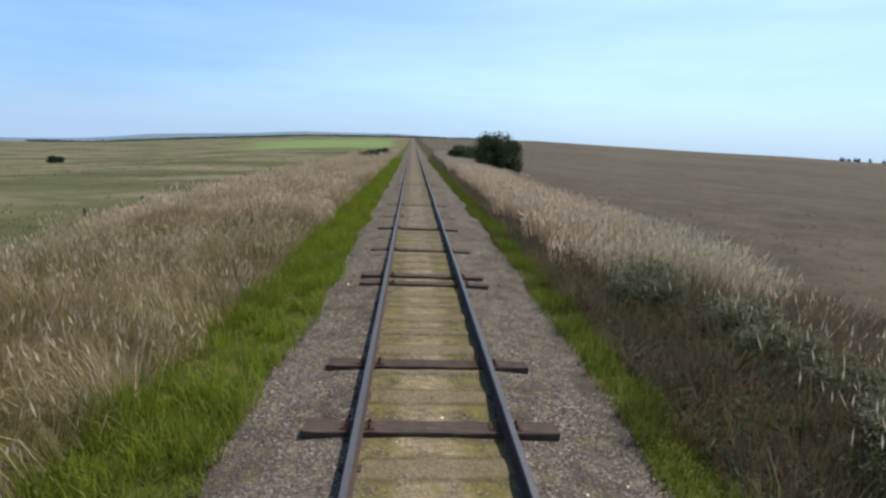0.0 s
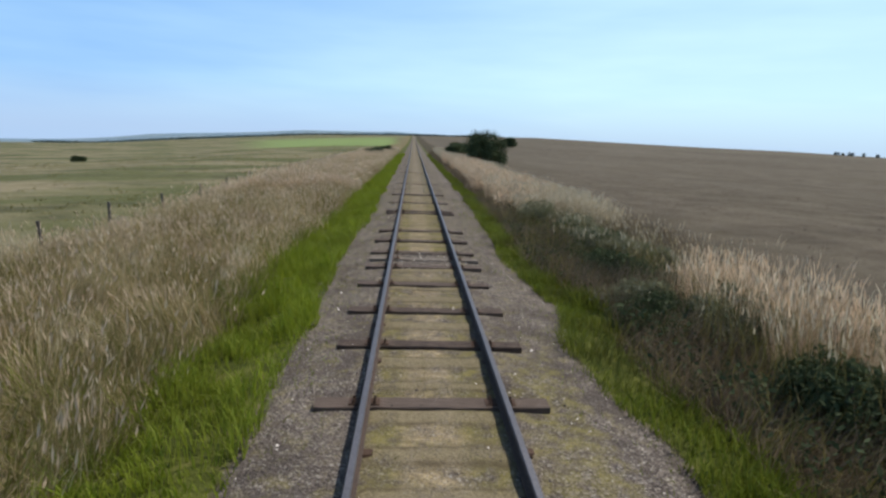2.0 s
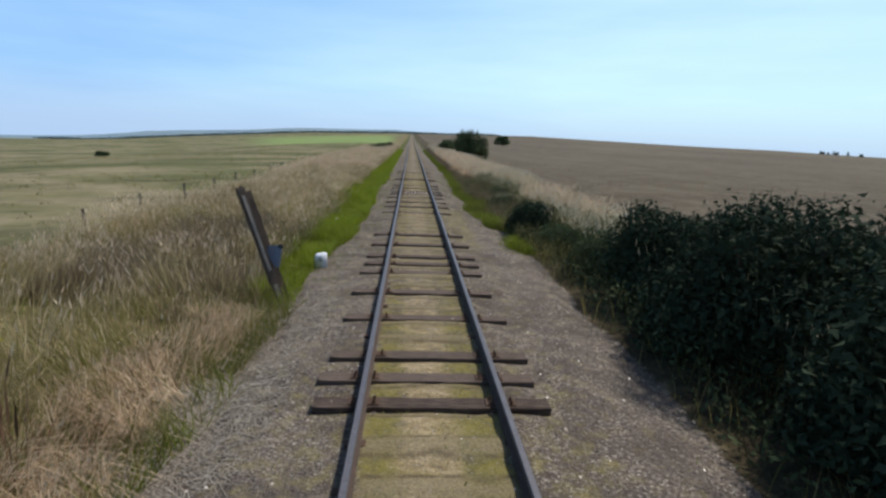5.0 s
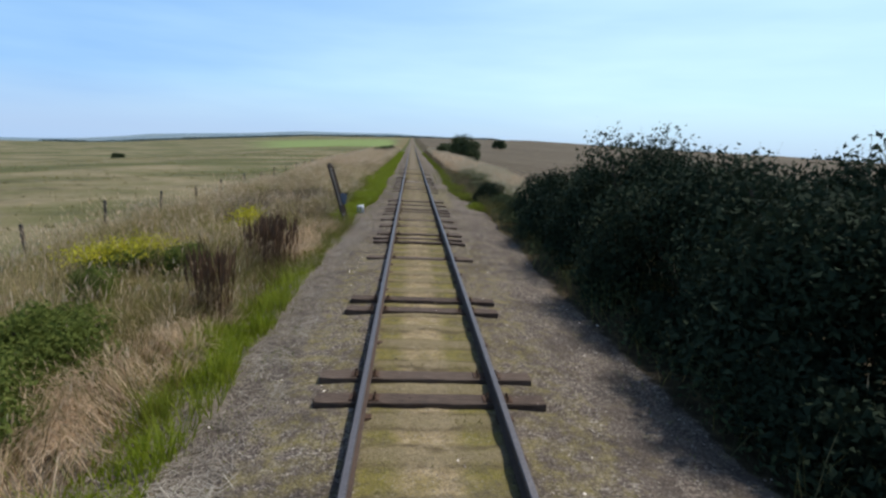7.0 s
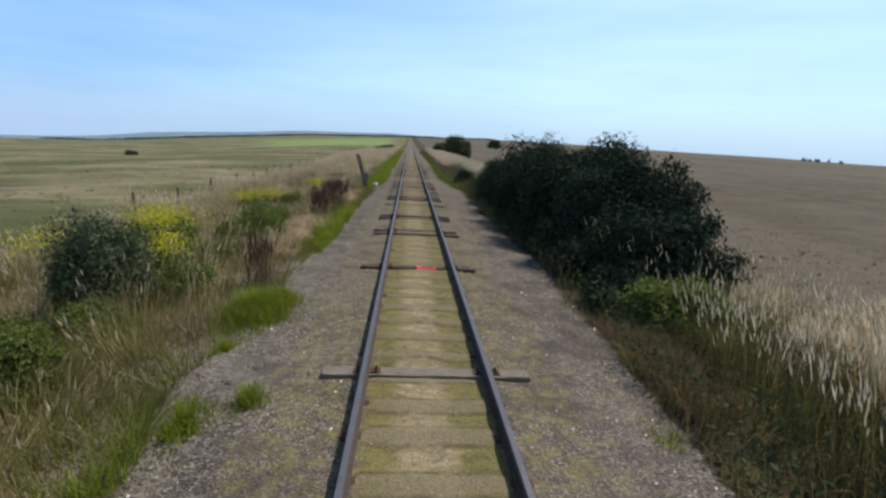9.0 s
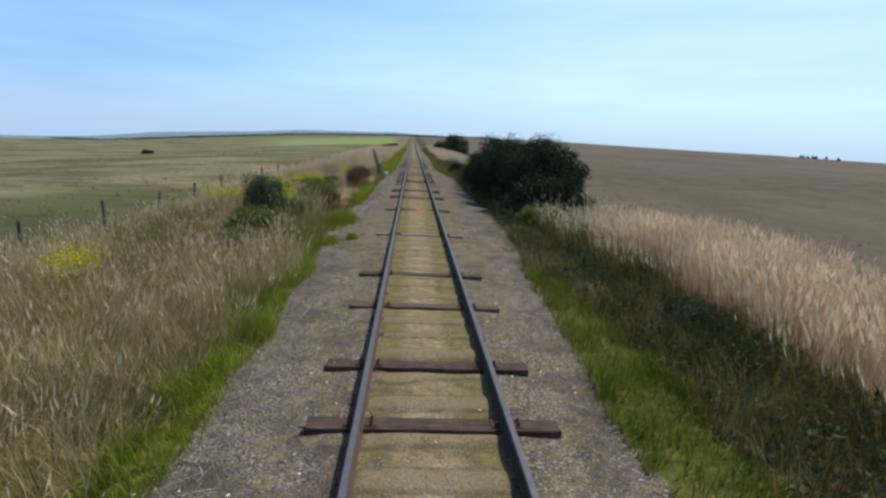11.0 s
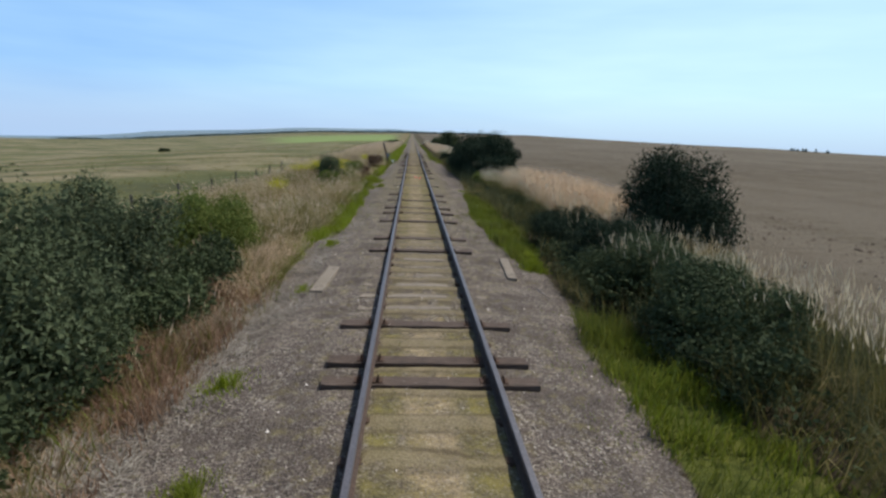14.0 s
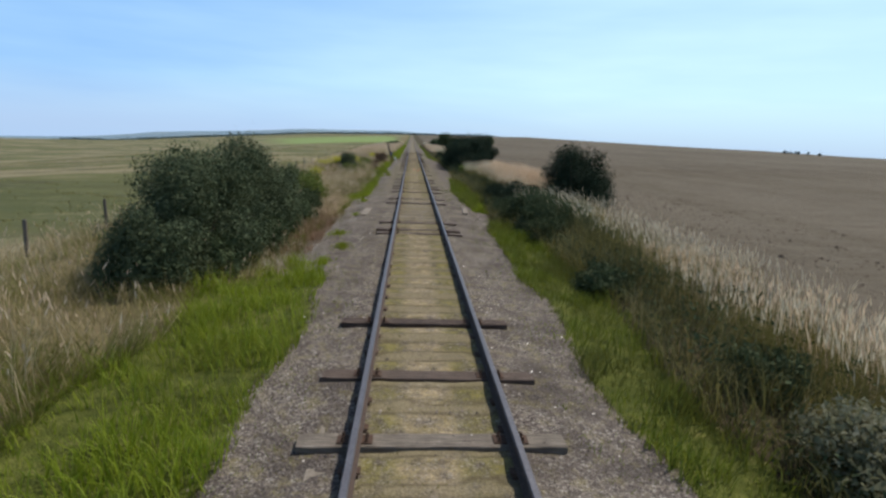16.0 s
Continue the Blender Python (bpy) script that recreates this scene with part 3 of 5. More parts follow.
stuff("verge_grass", verge(left_verge, (LEFT_Y, LEFT_GREEN), 95000, 0.06, 0.56), M["green"], "fresh green grass along the stone track bed", "grass")
stuff("verge_grass", verge(right_verge, (RIGHT_Y, RIGHT_GREEN), 80000, 0.08, 0.5), M["verge"], "dull green grass along the stone track bed", "grass")


def tuft(x, y, r_, count, h):
    """Loose grass that thins out from its middle."""
    a_, d_ = rng.uniform(0, 2 * np.pi, count), np.abs(rng.normal(0, 0.62, count)) * r_
    q_ = np.stack([x + d_ * np.cos(a_), y + 1.5 * d_ * np.sin(a_), 0 * a_], 1)
    q_ = q_[lattice(q_[:, 0], q_[:, 1], 0.16, 14) > 0.3]
    d_ = np.hypot(q_[:, 0] - x, (q_[:, 1] - y) / 1.5)
    q_[:, 2] = height(q_[:, 0], q_[:, 1]) - 0.01
    return blades(q_, h * rng.uniform(0.4, 1.1, len(q_)) * np.clip(1.15 - 0.5 * d_ / r_, 0.2, 1.2), 0.006, 0.9)[0]


TUFTS = ((-2.72, -38.8, 0.55, 5200, 0.5), (-2.5, -38.2, 0.3, 1600, 0.32), (-2.75, -40.2, 0.2, 420, 0.2), (-2.5, -42.2, 0.3, 900, 0.28), (-1.95, -41.8, 0.2, 520, 0.24), (-2.9, -43.4, 0.3, 700, 0.25),
         (-2.45, -65.4, 0.3, 420, 0.2), (-2.05, -67.4, 0.26, 420, 0.2), (-2.3, -69.2, 0.3, 520, 0.22), (-2.4, -57.4, 0.25, 500, 0.18), (-2.3, -61.6, 0.2, 200, 0.14), (2.55, -42.3, 0.22, 300, 0.16), (2.75, -13.0, 0.35, 1500, 0.3), (2.85, -12.0, 0.3, 1000, 0.26), (2.65, -59.3, 0.32, 1400, 0.3), (2.75, -58.4, 0.3, 1200, 0.28))
stuff("grass_tufts", joined(*[tuft(*t_) for t_ in TUFTS]), M["green"], "green grass tufts at the edge of the stones", "grass")


# thin growth that strays from the verges onto the stones
p = np.concatenate([scatter(16000, -83, 14, lambda y, u: left_edge(y) + 0.75 * u ** 2, 0.85, 45, 0.5), scatter(16000, -83, 14, lambda y, u: right_edge(y) - 0.75 * u ** 2, 0.85, 46, 0.5)])
side = np.where(p[:, 0] < 0, np.interp(p[:, 1], LEFT_Y, LEFT_GREEN), np.interp(p[:, 1], RIGHT_Y, RIGHT_GREEN))
p = p[rng.uniform(0, 1, len(p)) < np.clip(side * 1.6, 0.12, 1)]
stuff("stray_grass", blades(p, tall(p, 0.03, 0.14, 0.5, 47), 0.005, 1.0, plain=True)[0], M["verge"], "thin grass straying onto the stones", "grass")


# dry grass of the left bank
def left_bank(y, u):
    return left_edge(y) - np.interp(y, LEFT_Y, LEFT_GREEN) + 0.15 - u * (9.1 - np.interp(y, LEFT_Y, LEFT_GREEN))


def bare(p_):
    """Leaves the trodden foot of the bank free of tall grass."""
    return p_[~((p_[:, 1] < -18.4) & (p_[:, 1] > -44) & (p_[:, 0] > -3.25 - 0.5 * lattice(p_[:, 1], 0 * p_[:, 1], 1.7, 29)))]


D_Y = (-83, -73, -71, -62, -57, -45, -42, -36, -24, -18, -14, 14)
D_N = (0.4, 0.35, 0.1, 0.25, 0.9, 0.9, 0.45, 0.45, 0.55, 0.8, 1.0, 1.0)
p = amount(scatter(115000, -83, 14, left_bank, 0.72, 21, 0.55), D_Y, D_N)
p = bare(p)
hh = tall(p, 0.2, 1.2, 0.75, 25) * (0.6 + 0.75 * lattice(p[:, 0], p[:, 1], 2.6, 28))
b1, tip, off = blades(p, hh, 0.0048, 0.85, 0.7)
pick = rng.uniform(0, 1, len(tip)) < 0.42
h1 = plumes(tip[pick], off[pick], 0.17, 0.011)
p = bare(amount(scatter(48000, -83, 14, left_bank, 0.6, 26, 0.8), D_Y, D_N))
b3, _, _ = blades(p, tall(p, 0.45, 0.95, 1.0, 27), 0.005, 1.6, 0.9)
p = scatter(36000, 14, 95, left_bank, 0.4, 22, 1.0, 1.5)
b2, tip, off = blades(p, tall(p, 0.5, 1.15), 0.015, 0.6, 0.6, plain=True)
pick = rng.uniform(0, 1, len(tip)) < 0.5
h2 = plumes(tip[pick], off[pick], 0.2, 0.022)
stuff("seed_heads", joined(h1, h2), M["reed"], "pale seed heads over the dry grass of the bank", "grass")
stuff("dry_grass", joined(b1, b2, b3), M["dry"], "tall dry straw-coloured grass on the bank", "grass")
p = amount(scatter(175000, -83, 14, left_bank, 0.85, 23, 1.3), D_Y, (1, 1, 0.3, 0.4, 1, 1, 1, 1, 0.9, 0.8, 0.8, 0.8))
stuff("mixed_grass", blades(p, tall(p, 0.3, 0.85, 1.0, 24), 0.0065, 1.0, 0.5, plain=True)[0], M["olive"], "half-dry olive grass among the straw", "grass")


p = amount(scatter(85000, -83, 14, lambda y, u: left_bank(y, u ** 2), 0.85, 78, 1.7), D_Y, (1, 1, 0.2, 0.3, 1, 1, 1, 1, 0.7, 0.7, 0.8, 0.8))
stuff("bank_grass", blades(p, tall(p, 0.25, 0.7, 1.0, 79), 0.006, 1.0, 0.5, plain=True)[0], M["verge"], "green grass in patches among the straw", "grass")


# right bank: plumes over rank weeds
def right_bank(y, u):
    return right_edge(y) + np.interp(y, RIGHT_Y, RIGHT_GREEN) - 0.1 + u * 3.8


R_Y = (-84, -64, -60, -57, -50, -44, -40.5, -38.5, -18, -14, -8, 14)
p = amount(scatter(60000, -83, 14, right_bank, 0.7, 31, 0.7), R_Y, (0.9, 0.8, 0.15, 0.3, 0.8, 0.8, 0.9, 0.1, 0.1, 0.5, 0.3, 0.1))
b1, tip, off = blades(p, tall(p, 0.5, 1.15, 1.6, 33), 0.0052, 0.9, 0.6)
stuff("bank_grass", b1, M["rank"], "rank green grass on the bank beside the track", "grass")
p = amount(scatter(85000, -83, 14, right_bank, 0.7, 48, 0.9), R_Y, (1, 1, 0.3, 0.5, 0.8, 0.8, 0.8, 0.1, 0.1, 0.4, 0.45, 0.3))
stuff("bank_grass", blades(p, tall(p, 0.35, 1.0, 1.1, 49), 0.006, 1.1, 0.6)[0], M["olive"], "half-dry olive grass on the bank beside the track", "grass")
pick = amount(scatter(42000, -83, 14, lambda y, u: right_bank(y, 0.3 + 0.85 * u), 0.75, 32, 0.8), (-84, -64, -60, -57, -50, -40.5, -38.5, -18, -15.5, -11, -7.5, -4.5, 14), (0.6, 0.6, 0.3, 0.3, 1, 1, 0.1, 0.25, 0.9, 0.9, 0.6, 0.15, 0.1))
b1, tip, off = blades(pick, tall(pick, 0.85, 1.5, 1.6, 34), 0.004, 0.3, wind=(-0.12, 0.0))
stuff("plume_stalks", b1, M["olive"], "thin half-dry stalks of the plume grass", "grass")
h1 = plumes(tip, off, 0.2, 0.0085)
far_p = scatter(22000, 8, 95, lambda y, u: right_bank(y, 0.3 + 1.2 * u), 0.3, 35, 1.2, 1.4)
b2, tip, off = blades(far_p, tall(far_p, 0.6, 1.2, 2.0, 36), 0.014, 0.4, plain=True)
stuff("plume_grass", joined(h1, b2, plumes(tip, off, 0.2, 0.02)), M["plume"], "tall pale grass with drooping seed plumes", "grass")

p = amount(scatter(60000, -60, 14, lambda y, u: 5.2 + 3.6 * u, 0.5, 37, 0.9), (-60, -57, -43, -41, -17, -13, -6, 14), (0, 1, 1, 0.2, 0.1, 0.2, 0.1, 0.1))
b1, tip, off = blades(p, tall(p, 0.5, 1.1, 1.2, 38), 0.006, 0.8, 0.6)
far_p = scatter(18000, 14, 110, lambda y, u: 5.0 + 5.0 * u, 0.3, 39, 1.2, 1.4)
b2, _, _ = blades(far_p, tall(far_p, 0.5, 1.1, 2.0, 36), 0.018, 0.6, 0.5, plain=True)
stuff("dry_grass", joined(b1, plumes(tip, off, 0.13, 0.010), b2), M["dry"], "pale dry grass along the edge of ploughed land", "grass")

# stands of tall pale reed behind the bank
REEDS = ((-53.0, -40.5, 5.0, 8.4, 1.5, 42000, 0.0055), (-57.0, -52.5, 5.4, 8.2, 0.95, 9000, 0.0055), (-9.5, -2.5, 5.1, 6.9, 1.3, 6000, 0.0055), (-79.0, -66.5, 5.6, 7.8, 0.85, 5000, 0.0055), (9.0, 60.0, 3.6, 7.2, 1.1, 16000, 0.016))
lots = []
for y0, y1, x0, x1, h, n, w in REEDS:
    p = scatter(n, y0, y1, lambda y, u: x0 + 0.9 * (lattice(y, 0 * y, 1.9, 95) - 0.5) + (x1 - x0) * u, 0.55, 96, 0.9)
    rim = np.minimum(step(p[:, 1], y0, y0 + 1.5), step(-p[:, 1], -y1, -y1 + 1.5))
    b1, tip, off = blades(p, h * rng.uniform(0.72, 1.08, len(p)) * (0.72 + 0.4 * lattice(p[:, 0], p[:, 1], 1.3, 97)) * (0.55 + 0.45 * rim), w, 0.35, 0.7, (-0.08, 0.05), plain=True)
    pick = rng.uniform(0, 1, len(tip)) < 0.6
    lots += [b1, plumes(tip[pick], off[pick], 0.2, 1.9 * w)]
stuff("reeds", joined(*lots), M["reed"], "tall pale tan reeds standing behind the bank", "reeds")

# brown dead weeds on the banks
p = np.concatenate([scatter(42000, -9, 14, lambda y, u: right_bank(y, 0.02 + 1.1 * u), 0.5, 55, 0.9), scatter(26000, -7, 22, lambda y, u: 6.2 + 4.2 * u, 0.6, 59, 1.4), scatter(9000, -17, -9, lambda y, u: right_bank(y, 0.3 + u), 0.6, 55, 0.9), scatter(16000, -18.4, -10, lambda y, u: left_bank(y, 0.02 + 0.5 * u), 0.75, 105, 0.9)])
b1 = blades(p, tall(p, 0.3, 0.9, 1.0, 56), 0.0075, 1.1, 0.5, plain=True)[0]
p = scatter(20000, 14, 95, lambda y, u: right_bank(y, 0.05 + 1.3 * u), 0.4, 57, 1.2, 1.4)
stuff("brown_weeds", joined(b1, blades(p, tall(p, 0.35, 0.85, 1.4, 58), 0.016, 0.8, 0.4, plain=True)[0]), M["brown"], "brown dead weeds on the banks beside the track", "weeds")

# rough tussocks over the pasture
p = scatter(5200, -60, 210, lambda y, u: -13 - 75 * u ** 1.5, 0.75, 44, 9.0)
p = np.repeat(p, 9, axis=0) + np.concatenate([rng.normal(0, 0.22, (len(p) * 9, 2)), np.zeros((len(p) * 9, 1))], 1)
stuff("pasture_tussocks", blades(p, rng.uniform(0.06, 0.22, len(p)), 0.03, 1.2, plain=True)[0], M["olive"], "rough olive tussocks over the pasture", "grass")

# lodged straw at the foot of the bank
p = np.concatenate([scatter(3400, -34.5, -28.0, lambda y, u: -3.05 - 1.1 * u, 0.6, 101, 0.5), scatter(2600, -24.5, -18.6, lambda y, u: -2.75 - 1.0 * u, 0.6, 102, 0.5), scatter(1800, -62.0, -57.0, lambda y, u: -3.1 - 0.9 * u, 0.6, 103, 0.5)])
stuff("lodged_straw", blades(p, tall(p, 0.35, 0.75, 0.8, 104), 0.005, 1.9, 0.8)[0], M["reed"], "pale straw lying flattened at the foot of the bank", "straw")

# short turf between and beside the rails
p = scatter(34000, -83, 10, lambda y, u: -0.69 + 1.38 * u, 0.7, 41, 0.3)
p = amount(p, (-82, -64, -61.5, -57, -45, -22, -17, -14, -8, -1.4, -1.2, 0.0, 0.3, 8), (0.5, 0.8, 0.3, 0.45, 0.8, 0.9, 0.4, 0.3, 0.7, 0.5, 0.02, 0.02, 0.8, 0.8))
q = scatter(36000, -83, 8, lambda y, u: np.where(u < 0.5, -0.85 - 2.4 * u, 0.85 + 2.4 * (u - 0.5)), 0.92, 43, 0.6)
p = np.concatenate([p, q])
stuff("track_turf", blades(p, rng.uniform(0.012, 0.045, len(p)), 0.006, 0.9, plain=True)[0], M["moss_tuft"], "short mossy turf growing between the rails", "turf")


# crushed stone lying on the bed
def stones(p, r):
    n = len(p)
    dirs = np.array([(1, 0, -0.5), (-1, 0, -0.5), (0, 1, -0.5), (0, -1, -0.5), (0, 0, 1)], float)
    v = dirs[None] * rng.uniform(0.55, 1.15, (n, 5, 1)) + rng.uniform(-0.3, 0.3, (n, 5, 3))
    a = rng.uniform(0, 2 * np.pi, n)
    c, s = np.cos(a)[:, None], np.sin(a)[:, None]
    v = np.stack([v[..., 0] * c - v[..., 1] * s, v[..., 0] * s + v[..., 1] * c, 0.7 * v[..., 2]], -1)
    v = v * r[:, None, None] + p[:, None]
    return repeat(v, [(0, 2, 4), (2, 1, 4), (1, 3, 4), (3, 0, 4)])


def bed(y, u):
    a, b = left_edge(y) - 0.15, right_edge(y) + 0.15
    return a + (b - a) * u


p = scatter(78000, -83, 12, bed, 0.35, 51, 0.4)
keep = rng.uniform(0, 1, len(p)) < np.where(np.abs(p[:, 0]) < 0.72, np.interp(p[:, 1], (-64, -62, -57, -45, -22, -17, -14, -8, -1.4, -1.2, 0.0, 0.3), (0.5, 0.75, 0.7, 0.5, 0.5, 0.75, 0.75, 0.5, 0.6, 1, 1, 0.5)), 0.95)
p = p[keep]
q = scatter(1500, -1.55, 0.35, lambda y, u: -0.62 + 1.24 * u, 0.3, 53, 0.4)
q[:, 2] = np.maximum(q[:, 2], -0.175)
p = np.concatenate([p, q])
q = scatter(9000, -83, 12, lambda y, u: -1.35 + 2.7 * u, 0.6, 54, 0.5)
q[:, 2] = np.maximum(q[:, 2], -0.172)
near_wood = np.abs(q[:, 1][:, None] - np.array(WOOD)[None]).min(1) < 0.11
p = np.concatenate([p, q[near_wood]])
r = np.where(np.abs(p[:, 0]) < 0.72, 0.008 + 0.02 * rng.uniform(0, 1, len(p)) ** 2.6, 0.010 + 0.027 * rng.uniform(0, 1, len(p)) ** 2.4)
q = scatter(60000, -83, 8, bed, 0.8, 59, 1.4)
q = q[np.abs(q[:, 0]) > 0.95]
p, r = np.concatenate([p, q]), np.concatenate([r, 0.011 + 0.03 * rng.uniform(0, 1, len(q)) ** 2.4])
stuff("ballast", stones(p, r), M["stone"], "loose brown-grey crushed stone on the track bed", "gravel")


# clods of turned earth over the ploughed land
p = np.concatenate([scatter(9000, -84, -18, lambda y, u: 8.6 + 12 * u ** 1.6, 0.75, 98, 1.1), scatter(5000, -18, 60, lambda y, u: 10.5 + 22 * u ** 1.4, 0.7, 99, 1.6)])
stuff("clods", stones(p, 0.04 + 0.1 * rng.uniform(0, 1, len(p)) ** 2.2), M["clod"], "brown clods of turned earth on ploughed land", "earth")


# ---------------------------------------------------------------- track
RAIL = [(-0.0325, 0.0), (-0.0345, -0.012), (-0.034, -0.036), (-0.009, -0.048), (-0.0085, -0.110), (-0.020, -0.122), (-0.0625, -0.134), (-0.0625, -0.145)]
RAIL = [(-0.026, 0.0015)] + RAIL[1:]


def rail(x, lean):
    """A flat-bottomed rail along the track, worn bright on top."""
    bm = bmesh.new()
    loop = RAIL + [(-a, b) for a, b in reversed(RAIL)]
    ends = []
    for y in (-110.0, -60.0, 0.0, 60.0, 260.0):
        ends.append([bm.verts.new((x + a + lean * b, y, b)) for a, b in loop])
    n = len(loop)
    for i in range(len(ends) - 1):
        for j in range(n):
            f = bm.faces.new((ends[i][j], ends[i + 1][j], ends[i + 1][(j + 1) % n], ends[i][(j + 1) % n]))
            f.material_index = 0 if j in (0, n - 2, n - 1) or (j == n - 1) else 1
    bmesh.ops.recalc_face_normals(bm, faces=bm.faces)
    for f in bm.faces:
        top = max(v.co.z for v in f.verts) > -0.002
        f.material_index = 0 if top else 1
    me = bpy.data.meshes.new("rail")
    bm.to_mesh(me)
    bm.free()
    me.materials.append(M["rail_top"])
    me.materials.append(M["rail_side"])
    return tagged(new("rail", me), "long rusty steel rail with a worn grey-blue head", "rail", "rails of the track")


rail(-0.7525, 0.03)
rail(0.7525, -0.03)


def sleeper_fastenings(parent, z):
    for side in (-1, 1):
        bm = bmesh.new()
        box(bm, (0.34, 0.15, 0.014), (side * 0.7525, 0, z + 0.007), 0.003)
        plate = part("base_plate", bm, M["rust"], parent, "rusted iron base plate")
        for off_x in (-0.115, 0.115):
            for off_y in (-0.04, 0.04):
                bm = bmesh.new()
                bmesh.ops.create_cone(bm, cap_ends=True, segments=8, radius1=0.022, radius2=0.016, depth=0.018)
                bmesh.ops.translate(bm, verts=bm.verts, vec=(side * 0.7525 + off_x, off_y, z + 0.022))
                box(bm, (0.022, 0.022, 0.03), (side * 0.7525 + off_x, off_y, z + 0.044), 0.003)
                part("screw_spike", bm, M["rust"], plate)


def wooden_sleeper(timber, label):
    ob = holder("wooden_sleeper", Matrix(), label, "sleeper", "timber sleepers of the track")
    bm = bmesh.new()
    box(bm, (2.6, 0.235, 0.15), (0, 0, -0.237), 0.007, 0.0035, cuts=14)
    part("beam", bm, M[timber], ob)
    sleeper_fastenings(ob, -0.161)
    return ob


BLEACHED = (-76.5, -41.07, -0.6)
for places, timber, label in (([y for y in WOOD if y not in BLEACHED], "sleeper", "dark creosoted timber sleeper with rusty fastenings, half sunk in stone"), (BLEACHED, "bleached_timber", "bleached grey-brown timber sleeper with rusty fastenings, split along its grain")):
    first = wooden_sleeper(timber, label)
    for i, y in enumerate(places):
        m = pose(random.uniform(-0.03, 0.03), y, random.uniform(-0.012, 0.003) - (0.04 if y > 14 else 0), 0, 0, random.uniform(-0.5, 0.5))
        if i:
            copy_thing(first, m)
        else:
            first.matrix_basis = m


def concrete_sleeper(sag):
    """A concrete sleeper; sag: how far its middle lies lower than its ends."""
    ob = holder("concrete_sleeper", Matrix(), "pale concrete sleeper almost buried in stone and moss", "sleeper", "concrete sleepers of the track")
    bm = bmesh.new()
    box(bm, (2.3, 0.22, 0.16), (0, 0, -0.291), 0.012, 0.003, cuts=8)
    for v in bm.verts:
        if abs(v.co.x) < 0.6 and v.co.z > -0.25:
            v.co.z -= sag
    part("body", bm, M["concrete"], ob)
    for side in (-1, 1):
        bm = bmesh.new()
        box(bm, (0.2, 0.1, 0.012), (side * 0.7525, 0, -0.153), 0.003)
        box(bm, (0.16, 0.13, 0.06), (side * 0.7525, 0, -0.187), 0.004)
        part("rail_seat", bm, M["rust"], ob)
    return ob


for lot in (SHOWN[:6], SHOWN[6:]):
    first = concrete_sleeper(-0.014 if lot[0] > -65 else 0.03)
    drop = 0.002 if lot[0] > -65 else -0.009
    first.matrix_basis = pose(0, lot[0], drop)
    for y in lot[1:]:
        copy_thing(first, pose(random.uniform(-0.03, 0.03), y, drop + random.uniform(-0.01, 0.004), 0, 0, random.uniform(-0.6, 0.6)))
grown = concrete_sleeper(0.02)
grown.children[0].data.materials[0] = M["mossy_concrete"]
tagged(grown, "moss-grown concrete sleeper sunk between stones")
grown.matrix_basis = pose(0, -58.9, -0.02)
y = -82.0
while y < 12:
    if min(abs(y - w) for w in WOOD + list(SHOWN)) > 0.42:
        copy_thing(grown, pose(random.uniform(-0.05, 0.05), y, random.uniform(-0.03, 0.0), 0, 0, random.uniform(-0.8, 0.8)))
    y += 0.68


def spare_sleeper(x, y, turn, wide):
    """A concrete sleeper thrown down beside the track; pairs of black discs paint the dark of its bolt holes."""
    ob = holder("spare_sleeper", pose(x, y, float(height(x, y)) - 0.065, 0, 0, turn), "spare concrete sleeper lying loose along the track bed", "sleeper", "spare concrete sleepers")
    bm = bmesh.new()
    box(bm, (wide, 1.85, 0.14), (0, 0, 0.05), 0.012, 0.004, cuts=8)
    part("body", bm, M["concrete"], ob)
    for end in (-0.66, 0.66):
        for a, b in ((-0.03, -0.05), (0.03, 0.05)):
            bm = bmesh.new()
            bmesh.ops.create_cone(bm, cap_ends=True, segments=10, radius1=0.017, radius2=0.019, depth=0.012)
            bmesh.ops.translate(bm, verts=bm.verts, vec=(a, end + b, 0.119))
            part("bolt_socket", bm, M["black"], ob)


spare_sleeper(-1.97, -60.86, -2.4, 0.25)
spare_sleeper(1.97, -59.65, -4.0, 0.2)


# ---------------------------------------------------------------- shrubs
def leaf_cloud(lumps, count, size):
    """Leaves in and on a set of lumps (x, y, z, rx, ry, rz)."""
    lumps = np.array(lumps, float)
    area = (lumps[:, 3] * lumps[:, 4] + lumps[:, 3] * lumps[:, 5] + lumps[:, 4] * lumps[:, 5])
    which = rng.choice(len(lumps), count, p=area / area.sum())
    d = rng.normal(size=(count, 3))
    d /= np.linalg.norm(d, axis=1)[:, None]
    bumps = 0.73 + 0.5 * lattice(d[:, 0] * 3 + which * 7, d[:, 1] * 3 + d[:, 2] * 4, 1.0, 61)
    depth = 1 - 0.45 * rng.uniform(0, 1, count) ** 2.0
    L = lumps[which]
    c = L[:, :3] + d * L[:, 3:] * (bumps * depth)[:, None]
    a = d + rng.normal(scale=0.7, size=(count, 3))
    u = np.cross(a, rng.normal(size=(count, 3)))
    u /= np.linalg.norm(u, axis=1)[:, None] + 1e-9
    w = np.cross(a, u)
    w /= np.linalg.norm(w, axis=1)[:, None] + 1e-9
    s = (size * rng.uniform(0.6, 1.35, count))[:, None]
    fold = a / (np.linalg.norm(a, axis=1)[:, None] + 1e-9) * s * 0.25
    v = np.stack([c - u * s - w * s * 0.38, c - u * s * 0.3 + w * s * 0.62 - fold, c + u * s], 1)
    return repeat(v, [(0, 1, 2)])


